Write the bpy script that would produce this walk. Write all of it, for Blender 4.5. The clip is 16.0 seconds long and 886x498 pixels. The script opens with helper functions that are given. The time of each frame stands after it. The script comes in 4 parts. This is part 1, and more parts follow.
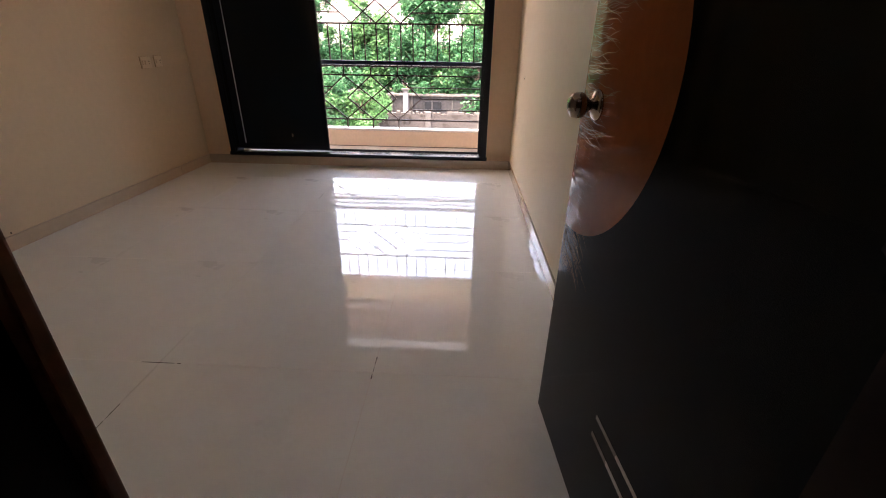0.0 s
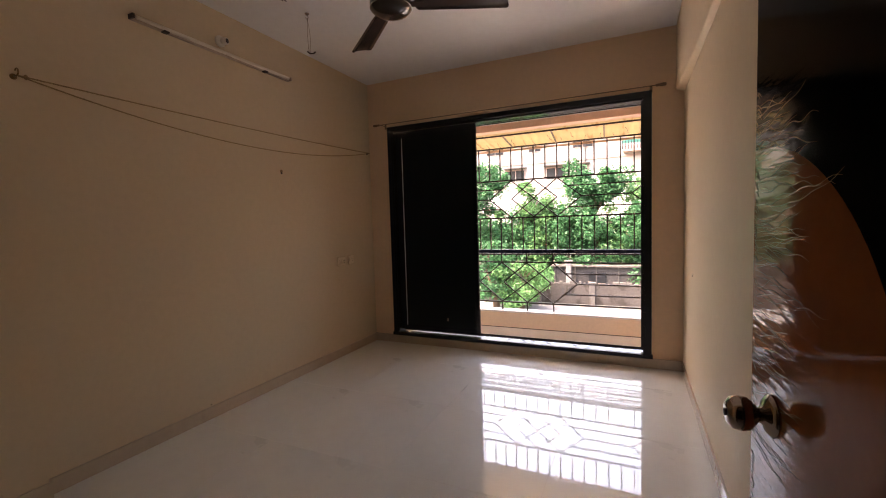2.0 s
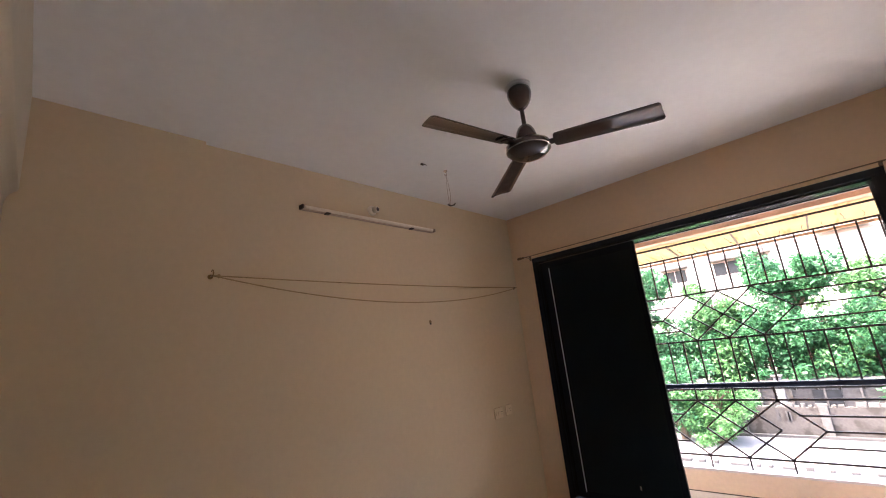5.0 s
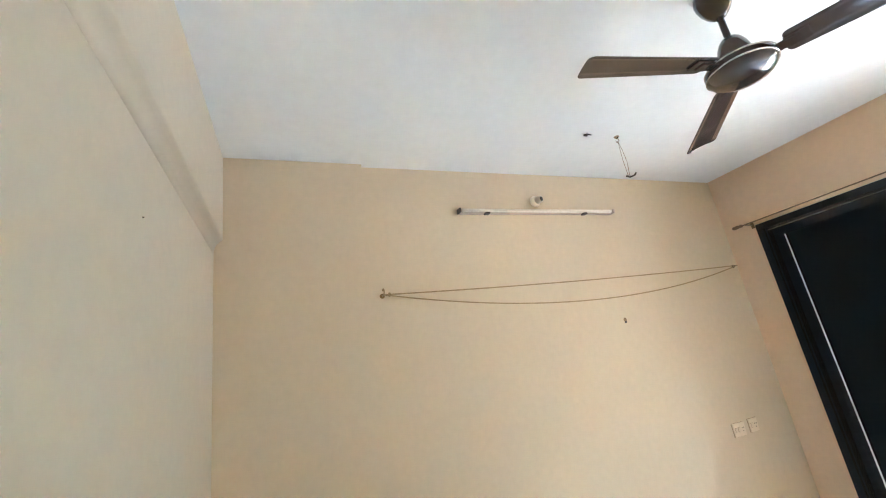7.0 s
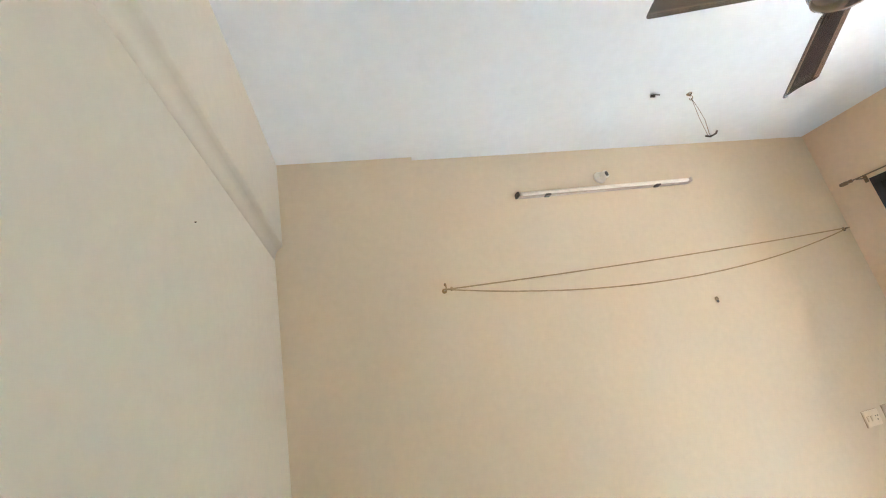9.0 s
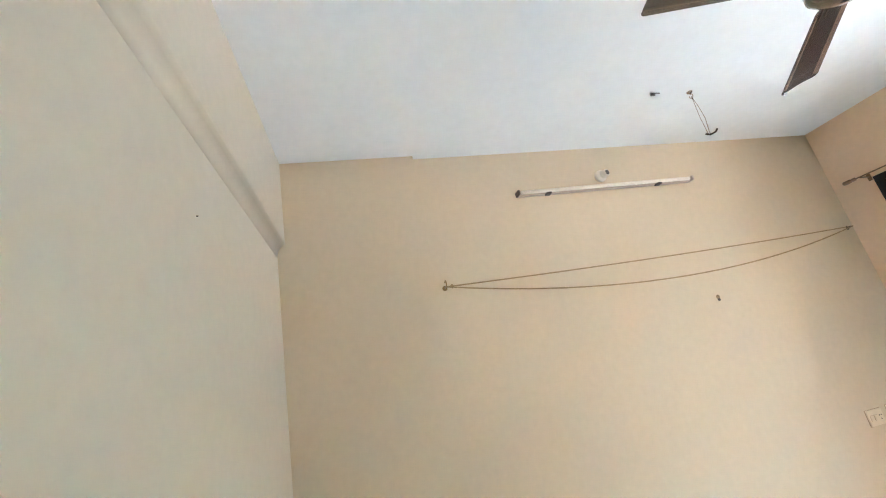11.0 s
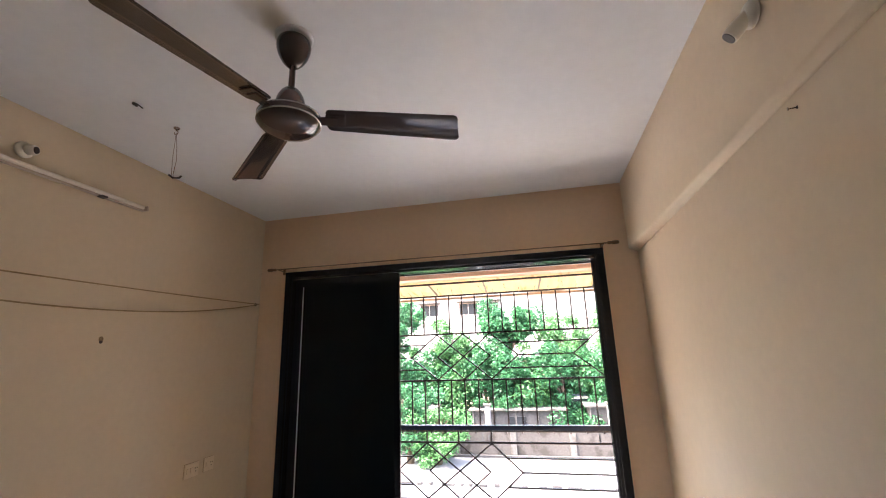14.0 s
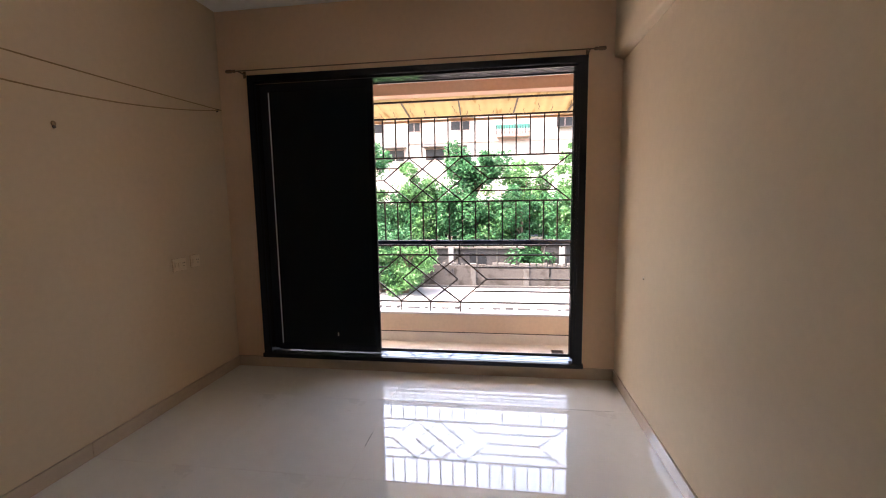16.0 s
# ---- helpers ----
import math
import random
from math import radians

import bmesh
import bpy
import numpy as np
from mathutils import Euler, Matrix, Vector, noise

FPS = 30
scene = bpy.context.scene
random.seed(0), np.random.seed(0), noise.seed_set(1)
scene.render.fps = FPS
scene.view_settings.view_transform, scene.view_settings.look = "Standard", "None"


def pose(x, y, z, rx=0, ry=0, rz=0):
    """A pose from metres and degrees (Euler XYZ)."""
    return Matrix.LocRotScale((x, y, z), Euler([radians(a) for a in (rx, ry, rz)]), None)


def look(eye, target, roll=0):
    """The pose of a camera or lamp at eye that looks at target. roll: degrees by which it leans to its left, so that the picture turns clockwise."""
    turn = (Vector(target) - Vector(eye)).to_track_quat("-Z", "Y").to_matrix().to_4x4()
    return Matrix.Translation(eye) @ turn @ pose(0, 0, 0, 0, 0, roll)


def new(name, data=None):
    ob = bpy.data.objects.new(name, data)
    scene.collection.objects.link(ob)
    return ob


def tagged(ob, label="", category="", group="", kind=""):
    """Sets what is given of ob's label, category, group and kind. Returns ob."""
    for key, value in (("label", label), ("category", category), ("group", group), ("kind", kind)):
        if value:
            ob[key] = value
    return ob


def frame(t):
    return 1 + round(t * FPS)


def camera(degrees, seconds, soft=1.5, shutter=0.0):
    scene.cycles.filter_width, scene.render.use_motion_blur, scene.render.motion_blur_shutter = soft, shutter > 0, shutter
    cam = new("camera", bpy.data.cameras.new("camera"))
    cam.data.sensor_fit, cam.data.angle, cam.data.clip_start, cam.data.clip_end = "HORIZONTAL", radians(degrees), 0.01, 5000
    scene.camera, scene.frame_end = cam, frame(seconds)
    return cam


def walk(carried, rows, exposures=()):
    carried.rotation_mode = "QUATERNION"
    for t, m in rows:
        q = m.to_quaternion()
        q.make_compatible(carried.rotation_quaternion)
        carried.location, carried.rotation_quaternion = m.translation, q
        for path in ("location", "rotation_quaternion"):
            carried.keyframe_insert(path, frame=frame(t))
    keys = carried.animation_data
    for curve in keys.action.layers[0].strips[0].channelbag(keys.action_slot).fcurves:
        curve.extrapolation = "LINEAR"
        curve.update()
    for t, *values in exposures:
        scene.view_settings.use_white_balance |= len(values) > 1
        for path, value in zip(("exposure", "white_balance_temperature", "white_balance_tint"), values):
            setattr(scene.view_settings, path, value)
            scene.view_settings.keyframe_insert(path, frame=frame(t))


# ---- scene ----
cam = camera(93.1, 16.0, soft=1.05)
PATH = [
    (0, (2.552, -4.124, 1.087), (2.477, -2.323, 0.221), 0.90),
    (0.5, (2.594, -3.988, 1.118), (2.219, -2.165, 0.387), -0.60),
    (1, (2.637, -3.980, 1.179), (1.977, -2.169, 0.645), -1.00),
    (1.5, (2.651, -3.961, 1.232), (1.854, -2.160, 0.883), -1.80),
    (2, (2.645, -3.942, 1.295), (1.819, -2.125, 1.172), -1.70),
    (2.5, (2.645, -3.929, 1.403), (1.722, -2.156, 1.461), -1.90),
    (3, (2.600, -3.941, 1.436), (1.492, -2.287, 1.631), -1.50),
    (3.2, (2.629, -3.903, 1.438), (1.408, -2.338, 1.683), -1.30),
    (5.3, (2.403, -3.664, 1.550), (1.047, -2.293, 2.082), -7.90),
    (5.5, (2.384, -3.637, 1.591), (0.969, -2.345, 2.164), -9.00),
    (6, (2.309, -3.527, 1.623), (0.659, -2.595, 2.262), -6.20),
    (6.5, (2.284, -3.470, 1.610), (0.544, -2.640, 2.142), -5.10),
    (7, (2.199, -3.477, 1.591), (0.436, -2.721, 2.158), -8.70),
    (7.5, (2.121, -3.481, 1.602), (0.333, -2.836, 2.224), -10.47),
    (8, (2.072, -3.467, 1.613), (0.275, -2.848, 2.236), -10.60),
    (8.5, (2.079, -3.458, 1.624), (0.241, -2.948, 2.227), -11.80),
    (9, (2.074, -3.452, 1.590), (0.233, -2.956, 2.193), -11.30),
    (9.2, (2.077, -3.450, 1.595), (0.233, -2.999, 2.225), -10.71),
    (11.3, (2.088, -3.436, 1.559), (0.246, -2.948, 2.165), -11.30),
    (11.5, (2.072, -3.437, 1.569), (0.272, -2.818, 2.184), -10.50),
    (12, (2.089, -3.372, 1.625), (0.442, -2.405, 2.219), -8.20),
    (12.5, (2.158, -3.296, 1.635), (0.670, -2.114, 2.257), -6.20),
    (13, (2.260, -3.197, 1.621), (0.982, -1.792, 2.248), -3.70),
    (13.5, (2.283, -3.146, 1.625), (1.331, -1.477, 2.178), -2.10),
    (14, (2.278, -3.138, 1.626), (1.870, -1.241, 2.111), -1.90),
    (14.5, (2.286, -3.125, 1.529), (2.175, -1.148, 1.808), -2.90),
    (15, (2.224, -3.146, 1.436), (2.135, -1.148, 1.429), -2.40),
    (15.5, (2.213, -3.140, 1.398), (2.073, -1.153, 1.222), -1.30),
    (16, (2.194, -3.147, 1.354), (1.917, -1.180, 1.124), -0.90),
]
EXPOSURES = [
    (0, 4.33, 7022, 25), (0.5, 3.56, 7692, 27), (1.0, 3.21, 7783, 28), (1.5, 3.64, 7873, 28), (2.0, 4.01, 7576, 27),
    (2.5, 4.25, 6953, 23), (3.2, 4.5, 6596, 21), (5.5, 5.05, 6424, 22), (6.0, 5.57, 6305, 15), (7.0, 6.56, 5394, 2),
    (9.0, 6.66, 5347, 2), (12.0, 6.57, 5240, 2), (13.0, 6.08, 5832, 7), (13.5, 5.38, 5941, 13), (14.0, 4.75, 6296, 17),
    (14.5, 4.25, 6431, 17), (15.0, 3.85, 6590, 20), (16, 4.05, 6762, 21),
]
walk(cam, [(t, look(eye, target, roll)) for t, eye, target, roll in PATH], EXPOSURES)

# ---- light ----
SUN_EL, SUN_AZ = 58.0, 252.0      # degrees; azimuth from +y clockwise, the sun stands behind the flat, towards -x
world = bpy.data.worlds.new("sky")
scene.world = world
world.use_nodes = True
wn = world.node_tree.nodes
bg = wn["Background"]
sky = wn.new("ShaderNodeTexSky")
sky.sky_type = "NISHITA"
sky.sun_disc = False
sky.sun_elevation = radians(SUN_EL)
sky.sun_rotation = radians(SUN_AZ)
sky.dust_density, sky.air_density, sky.ozone_density = 9.5, 1.5, 0.3
bg.inputs["Strength"].default_value = 0.15
world.node_tree.links.new(sky.outputs[0], bg.inputs["Color"])
sun = new("sun", bpy.data.lights.new("sun", "SUN"))
sun.data.energy, sun.data.angle, sun.data.color = 0.7, radians(10), (1.0, 0.96, 0.90)
az, el = radians(SUN_AZ), radians(SUN_EL)
sun.matrix_world = look((0, 0, 0), (-math.sin(az) * math.cos(el), -math.cos(az) * math.cos(el), -math.sin(el)))

# ---- sizes of the room ----
W, H = 3.02, 2.82            # left wall at x 0, right wall at x W, window wall at y 0, floor at z 0
NEAR = -3.735                # the wall with the door
OX0, OX1, OZ0, OZ1 = 0.262, 2.765, 0.10, 2.315   # opening of the sliding window
DX0, DX1, DZ = 2.06, 2.97, 2.12                  # door opening
PY = 1.20                    # inner face of the balcony parapet
BZ = -0.16                   # balcony floor
GY, RY = 1.67, 1.265         # planes of the box grille and the railing
GROUND = -3.2


# ---- materials ----
def material(name, base, rough=0.6, metal=0.0, vary=0.08, scale=3.0, fine=60.0, bump=0.0, bump_scale=120.0, spec=0.5, coat=0.0, stain=None, stain_at=0.62, rv=0.15):
    """A principled material with broad and fine variation, stains and relief."""
    m = bpy.data.materials.new(name)
    m.use_nodes = True
    n, l = m.node_tree.nodes, m.node_tree.links
    p = n["Principled BSDF"]
    co = n.new("ShaderNodeTexCoord")
    a = n.new("ShaderNodeTexNoise")
    a.inputs["Scale"].default_value, a.inputs["Detail"].default_value = scale, 6
    b = n.new("ShaderNodeTexNoise")
    b.inputs["Scale"].default_value, b.inputs["Detail"].default_value = fine, 4
    for t in (a, b):
        l.new(co.outputs["Object"], t.inputs["Vector"])
    mix = n.new("ShaderNodeMath")
    mix.operation = "ADD"
    l.new(a.outputs[0], mix.inputs[0])
    l.new(b.outputs[0], mix.inputs[1])
    ramp = n.new("ShaderNodeMapRange")
    ramp.inputs[1].default_value, ramp.inputs[2].default_value = 0.7, 1.3
    ramp.inputs[3].default_value, ramp.inputs[4].default_value = 1 - vary, 1 + vary
    l.new(mix.outputs[0], ramp.inputs[0])
    mul = n.new("ShaderNodeVectorMath")
    mul.operation = "SCALE"
    mul.inputs[0].default_value = base
    l.new(ramp.outputs[0], mul.inputs["Scale"])
    colour = mul.outputs[0]
    if stain:
        s = n.new("ShaderNodeTexNoise")
        s.inputs["Scale"].default_value, s.inputs["Detail"].default_value = scale * 1.7, 9
        l.new(co.outputs["Object"], s.inputs["Vector"])
        r = n.new("ShaderNodeMapRange")
        r.inputs[1].default_value, r.inputs[2].default_value = stain_at, stain_at + 0.08
        l.new(s.outputs[0], r.inputs[0])
        mx = n.new("ShaderNodeMix")
        mx.data_type = "RGBA"
        l.new(r.outputs[0], mx.inputs["Factor"])
        l.new(colour, mx.inputs["A"])
        mx.inputs["B"].default_value = (*stain, 1)
        colour = mx.outputs["Result"]
    l.new(colour, p.inputs["Base Color"])
    rr = n.new("ShaderNodeMapRange")
    rr.inputs[1].default_value, rr.inputs[2].default_value = 0.35, 0.65
    rr.inputs[3].default_value, rr.inputs[4].default_value = rough * (1 - rv), min(rough * (1 + rv), 1.0)
    l.new(a.outputs[0], rr.inputs[0])
    l.new(rr.outputs[0], p.inputs["Roughness"])
    p.inputs["Metallic"].default_value = metal
    p.inputs["Specular IOR Level"].default_value = spec
    p.inputs["Coat Weight"].default_value = coat
    p.inputs["Coat Roughness"].default_value = 0.025
    if bump:
        bt = n.new("ShaderNodeTexNoise")
        bt.inputs["Scale"].default_value, bt.inputs["Detail"].default_value = bump_scale, 5
        l.new(co.outputs["Object"], bt.inputs["Vector"])
        bu = n.new("ShaderNodeBump")
        bu.inputs["Strength"].default_value, bu.inputs["Distance"].default_value = min(bump * 10, 1.0), 0.004
        l.new(bt.outputs[0], bu.inputs["Height"])
        l.new(bu.outputs[0], p.inputs["Normal"])
    return m


# Wall paint toned wall by wall; each tone carries that wall's light.
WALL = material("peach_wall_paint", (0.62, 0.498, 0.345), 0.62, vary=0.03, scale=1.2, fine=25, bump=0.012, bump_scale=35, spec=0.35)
WALL_WIN = material("wall_paint_window_tone", (0.74, 0.54, 0.37), 0.62, vary=0.035, scale=1.2, fine=25, bump=0.012, bump_scale=35, spec=0.35)
WALL_DOOR = material("wall_paint_door_tone", (0.57, 0.495, 0.385), 0.6, vary=0.03, scale=1.2, fine=25, bump=0.012, bump_scale=35, spec=0.35)
WALL_SIDE = material("wall_paint_side_tone", (0.71, 0.575, 0.405), 0.55, vary=0.03, scale=1.2, fine=25, bump=0.012, bump_scale=35, spec=0.4)
CEIL = material("white_ceiling_paint", (0.79, 0.782, 0.768), 0.8, vary=0.025, scale=1.0, fine=18, bump=0.01, bump_scale=30, spec=0.3)
TILE = material("ivory_vitrified_tile", (0.91, 0.905, 0.85), 0.32, vary=0.03, scale=2.0, fine=9, spec=0.2, coat=1.0)
TILE.node_tree.nodes["Principled BSDF"].inputs["Coat IOR"].default_value = 1.85
GROUT = material("tile_grout", (0.80, 0.75, 0.69), 0.5, vary=0.05, scale=4, fine=20, stain=(0.06, 0.045, 0.04), stain_at=0.68)
SKIRT = material("grey_skirting_tile", (0.52, 0.42, 0.33), 0.035, vary=0.05, scale=3, fine=30, spec=0.9, coat=0.3)
# Rougher copy of the skirting tile, made so the left row mirrors no window.
SKIRT_MATT = material("matt_grey_skirting_tile", (0.50, 0.40, 0.30), 0.4, vary=0.05, scale=3, fine=30, spec=0.3)
MARBLE = material("white_marble", (0.66, 0.63, 0.60), 0.16, vary=0.06, scale=5, fine=30)
BLACKAL = material("black_coated_aluminium", (0.008, 0.010, 0.015), 0.25, vary=0.02, scale=8, fine=80, spec=0.35, rv=0.02)
SOFFIT = material("glossy_black_track", (0.21, 0.235, 0.285), 0.06, metal=0.9, vary=0.05, scale=9)
HEADM = material("polished_head_track", (0.27, 0.28, 0.30), 0.05, metal=0.95, vary=0.05, scale=9)
BAREAL = material("bare_aluminium_line", (0.60, 0.60, 0.63), 0.5, metal=0.2, vary=0.08, scale=8)
PANEL = material("black_shutter_glass", (0.003, 0.006, 0.009), 0.30, vary=0.01, scale=1.3, fine=14, spec=0.12, rv=0.0)
SEAL = material("white_silicone_joint", (0.62, 0.58, 0.52), 0.5, vary=0.1)
GRILLE = material("dark_grille_paint", (0.022, 0.013, 0.012), 0.4, vary=0.3, scale=12, fine=90, bump=0.02, bump_scale=200, spec=0.25, stain=(0.07, 0.028, 0.015), stain_at=0.64)
RAILP = material("blue_black_rail_paint", (0.014, 0.02, 0.034), 0.22, vary=0.2, scale=9, fine=70)
DOORD = material("dark_laminate_door", (0.004, 0.003, 0.0025), 0.09, vary=0.1, scale=4, fine=40, spec=0.09)
DISC = material("red_brown_laminate_disc", (0.36, 0.12, 0.045), 0.06, vary=0.08, scale=5, fine=40, spec=0.42)
RELIEF = material("glossy_relief_ridge", (0.44, 0.27, 0.15), 0.14, vary=0.2, scale=9, spec=0.7)
FRAMEW = material("brown_door_frame", (0.20, 0.07, 0.032), 0.3, vary=0.25, scale=6, fine=60)
STEEL = material("satin_steel", (0.46, 0.37, 0.31), 0.12, metal=1.0, vary=0.08, scale=12)
STRIP = material("pale_metal_inlay", (0.55, 0.50, 0.44), 0.3, metal=0.5, vary=0.08)
FANB = material("brown_fan_enamel", (0.060, 0.038, 0.030), 0.12, vary=0.03, scale=6, fine=60, spec=0.8, rv=0.02)
FANS = material("silver_fan_trim", (0.55, 0.52, 0.50), 0.25, metal=0.8, vary=0.05)
WHITEP = material("old_white_plastic", (0.80, 0.73, 0.62), 0.6, vary=0.06, scale=9)
BATTEN = material("aged_beige_enamel", (0.50, 0.40, 0.32), 0.5, vary=0.08, scale=9)
DARKP = material("dark_plastic", (0.05, 0.03, 0.022), 0.45, vary=0.15)
BRASS = material("tarnished_brass", (0.24, 0.15, 0.06), 0.35, metal=0.9, vary=0.2, scale=20)
ROPE = material("old_washing_line", (0.32, 0.22, 0.11), 0.8, vary=0.3, scale=30, fine=200)
RODM = material("brown_rod_metal", (0.20, 0.12, 0.07), 0.35, metal=0.7, vary=0.15, scale=12)
PLASTER = material("bare_plaster_spot", (0.25, 0.17, 0.09), 0.9, vary=0.3, scale=60)
OUTWALL = material("cream_exterior_paint", (0.74, 0.60, 0.46), 0.75, vary=0.06, scale=2, fine=30, bump=0.02, bump_scale=60)
OUTBEAM = material("peach_exterior_paint", (0.55, 0.36, 0.26), 0.75, vary=0.06, scale=2, fine=30, bump=0.02, bump_scale=60)
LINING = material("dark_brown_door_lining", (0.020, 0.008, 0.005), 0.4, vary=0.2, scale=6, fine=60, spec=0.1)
BALTILE = material("balcony_floor_tile", (0.78, 0.74, 0.69), 0.12, vary=0.06, scale=3)
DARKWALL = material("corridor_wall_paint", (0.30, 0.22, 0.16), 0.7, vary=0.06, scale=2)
# Facade colour is darkened so the daylit blocks don't burn out.
FACADE = material("dimmed_weathered_facade", (0.285, 0.28, 0.28), 0.85, vary=0.08, scale=0.35, fine=6, stain=(0.27, 0.25, 0.24), stain_at=0.66)
FACADEB = material("pink_facade_band", (0.27, 0.21, 0.20), 0.85, vary=0.1, scale=0.5, fine=6)
WINGLASS = material("dark_window_glass", (0.012, 0.014, 0.017), 0.45, vary=0.4, scale=0.9, fine=6, spec=0.25)
AWNING = material("green_awning_sheet", (0.015, 0.13, 0.11), 0.6, vary=0.15, scale=3)
GRIME = material("dark_joint_grime", (0.05, 0.03, 0.025), 0.8, vary=0.3, scale=40)
# Brown that stands for the shadow lines round plates and rockers.
GAPM = material("brown_shadow_line", (0.40, 0.29, 0.18), 0.8)
PLATEM = material("cream_switch_plastic", (0.70, 0.57, 0.41), 0.45, vary=0.04)
# Concrete, compound wall, yard and sheds darkened below real paint against outdoor glare.
CONCRETE = material("dimmed_weathered_concrete", (0.075, 0.072, 0.07), 0.9, vary=0.2, scale=1.2, fine=12, stain=(0.05, 0.045, 0.04), stain_at=0.58, spec=0.1)
COMPOUND = material("dimmed_compound_wall", (0.052, 0.048, 0.046), 0.9, vary=0.2, scale=1.0, fine=12, stain=(0.03, 0.027, 0.025), stain_at=0.55, spec=0.1)
PAVING = material("dimmed_concrete_yard", (0.14, 0.14, 0.145), 0.9, vary=0.1, scale=0.4, fine=5, stain=(0.11, 0.10, 0.09), stain_at=0.62)
# Lighter than the yard, to throw daylight up at the ceiling.
BOUNCEM = material("bounce_strip_paving", (0.22, 0.222, 0.225), 0.85, vary=0.1, scale=0.6, fine=8, stain=(0.17, 0.17, 0.17), stain_at=0.62)
SOIL = material("dry_soil_ground", (0.16, 0.13, 0.09), 0.95, vary=0.2, scale=0.3, fine=3, stain=(0.06, 0.07, 0.03), stain_at=0.55)
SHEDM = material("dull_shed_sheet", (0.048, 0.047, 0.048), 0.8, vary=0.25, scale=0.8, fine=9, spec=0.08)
BLUEM = material("dark_blue_van_paint", (0.02, 0.03, 0.06), 0.3, vary=0.1, scale=2)
TYRE = material("black_rubber", (0.02, 0.02, 0.02), 0.8, vary=0.1)
BARK = material("tree_bark", (0.10, 0.07, 0.05), 0.9, vary=0.3, scale=5, fine=40, bump=0.05, bump_scale=30)


def leaf_material(name, base):
    m = bpy.data.materials.new(name)
    m.use_nodes = True
    n, l = m.node_tree.nodes, m.node_tree.links
    p = n["Principled BSDF"]
    g = n.new("ShaderNodeNewGeometry")
    r = n.new("ShaderNodeMapRange")
    r.inputs[3].default_value, r.inputs[4].default_value = 0.55, 1.6
    l.new(g.outputs["Random Per Island"], r.inputs[0])
    s = n.new("ShaderNodeVectorMath")
    s.operation = "SCALE"
    s.inputs[0].default_value = base
    l.new(r.outputs[0], s.inputs["Scale"])
    l.new(s.outputs[0], p.inputs["Base Color"])
    p.inputs["Roughness"].default_value = 0.5
    p.inputs["Specular IOR Level"].default_value = 0.25
    t = n.new("ShaderNodeBsdfTranslucent")
    l.new(s.outputs[0], t.inputs[0])
    mx = n.new("ShaderNodeMixShader")
    mx.inputs[0].default_value = 0.35
    l.new(p.outputs[0], mx.inputs[1])
    l.new(t.outputs[0], mx.inputs[2])
    l.new(mx.outputs[0], n["Material Output"].inputs[0])
    return m


LEAF = leaf_material("green_leaves", (0.026, 0.098, 0.040))
LEAFB = leaf_material("light_green_leaves", (0.054, 0.140, 0.050))


def sheet_material():
    m = bpy.data.materials.new("yellow_translucent_sheet")
    m.use_nodes = True
    n, l = m.node_tree.nodes, m.node_tree.links
    p = n["Principled BSDF"]
    p.inputs["Base Color"].default_value = (0.62, 0.48, 0.26, 1)
    p.inputs["Roughness"].default_value = 0.5
    t = n.new("ShaderNodeBsdfTranslucent")
    no = n.new("ShaderNodeTexNoise")
    no.inputs["Scale"].default_value = 6
    r = n.new("ShaderNodeMix")
    r.data_type = "RGBA"
    r.inputs["A"].default_value = (0.35, 0.29, 0.18, 1)
    r.inputs["B"].default_value = (0.43, 0.37, 0.25, 1)
    l.new(no.outputs[0], r.inputs["Factor"])
    # dark runs across the sheet: shadows of debris on top, put into the colour
    co = n.new("ShaderNodeTexCoord")
    mp = n.new("ShaderNodeMapping")
    mp.inputs["Scale"].default_value = (14, 2.5, 2.5)
    run = n.new("ShaderNodeTexNoise")
    run.inputs["Scale"].default_value, run.inputs["Detail"].default_value = 1.0, 4
    cut = n.new("ShaderNodeMapRange")
    cut.inputs[1].default_value, cut.inputs[2].default_value = 0.60, 0.66
    cut.inputs[4].default_value = 0.7
    dirt = n.new("ShaderNodeMix")
    dirt.data_type = "RGBA"
    dirt.inputs["B"].default_value = (0.20, 0.13, 0.06, 1)
    l.new(co.outputs["Object"], mp.inputs[0])
    l.new(mp.outputs[0], run.inputs["Vector"])
    l.new(run.outputs[0], cut.inputs[0])
    l.new(cut.outputs[0], dirt.inputs["Factor"])
    l.new(r.outputs["Result"], dirt.inputs["A"])
    l.new(dirt.outputs["Result"], t.inputs[0])
    mx = n.new("ShaderNodeMixShader")
    mx.inputs[0].default_value = 0.75
    l.new(p.outputs[0], mx.inputs[1])
    l.new(t.outputs[0], mx.inputs[2])
    l.new(mx.outputs[0], n["Material Output"].inputs[0])
    return m


SHEET = sheet_material()


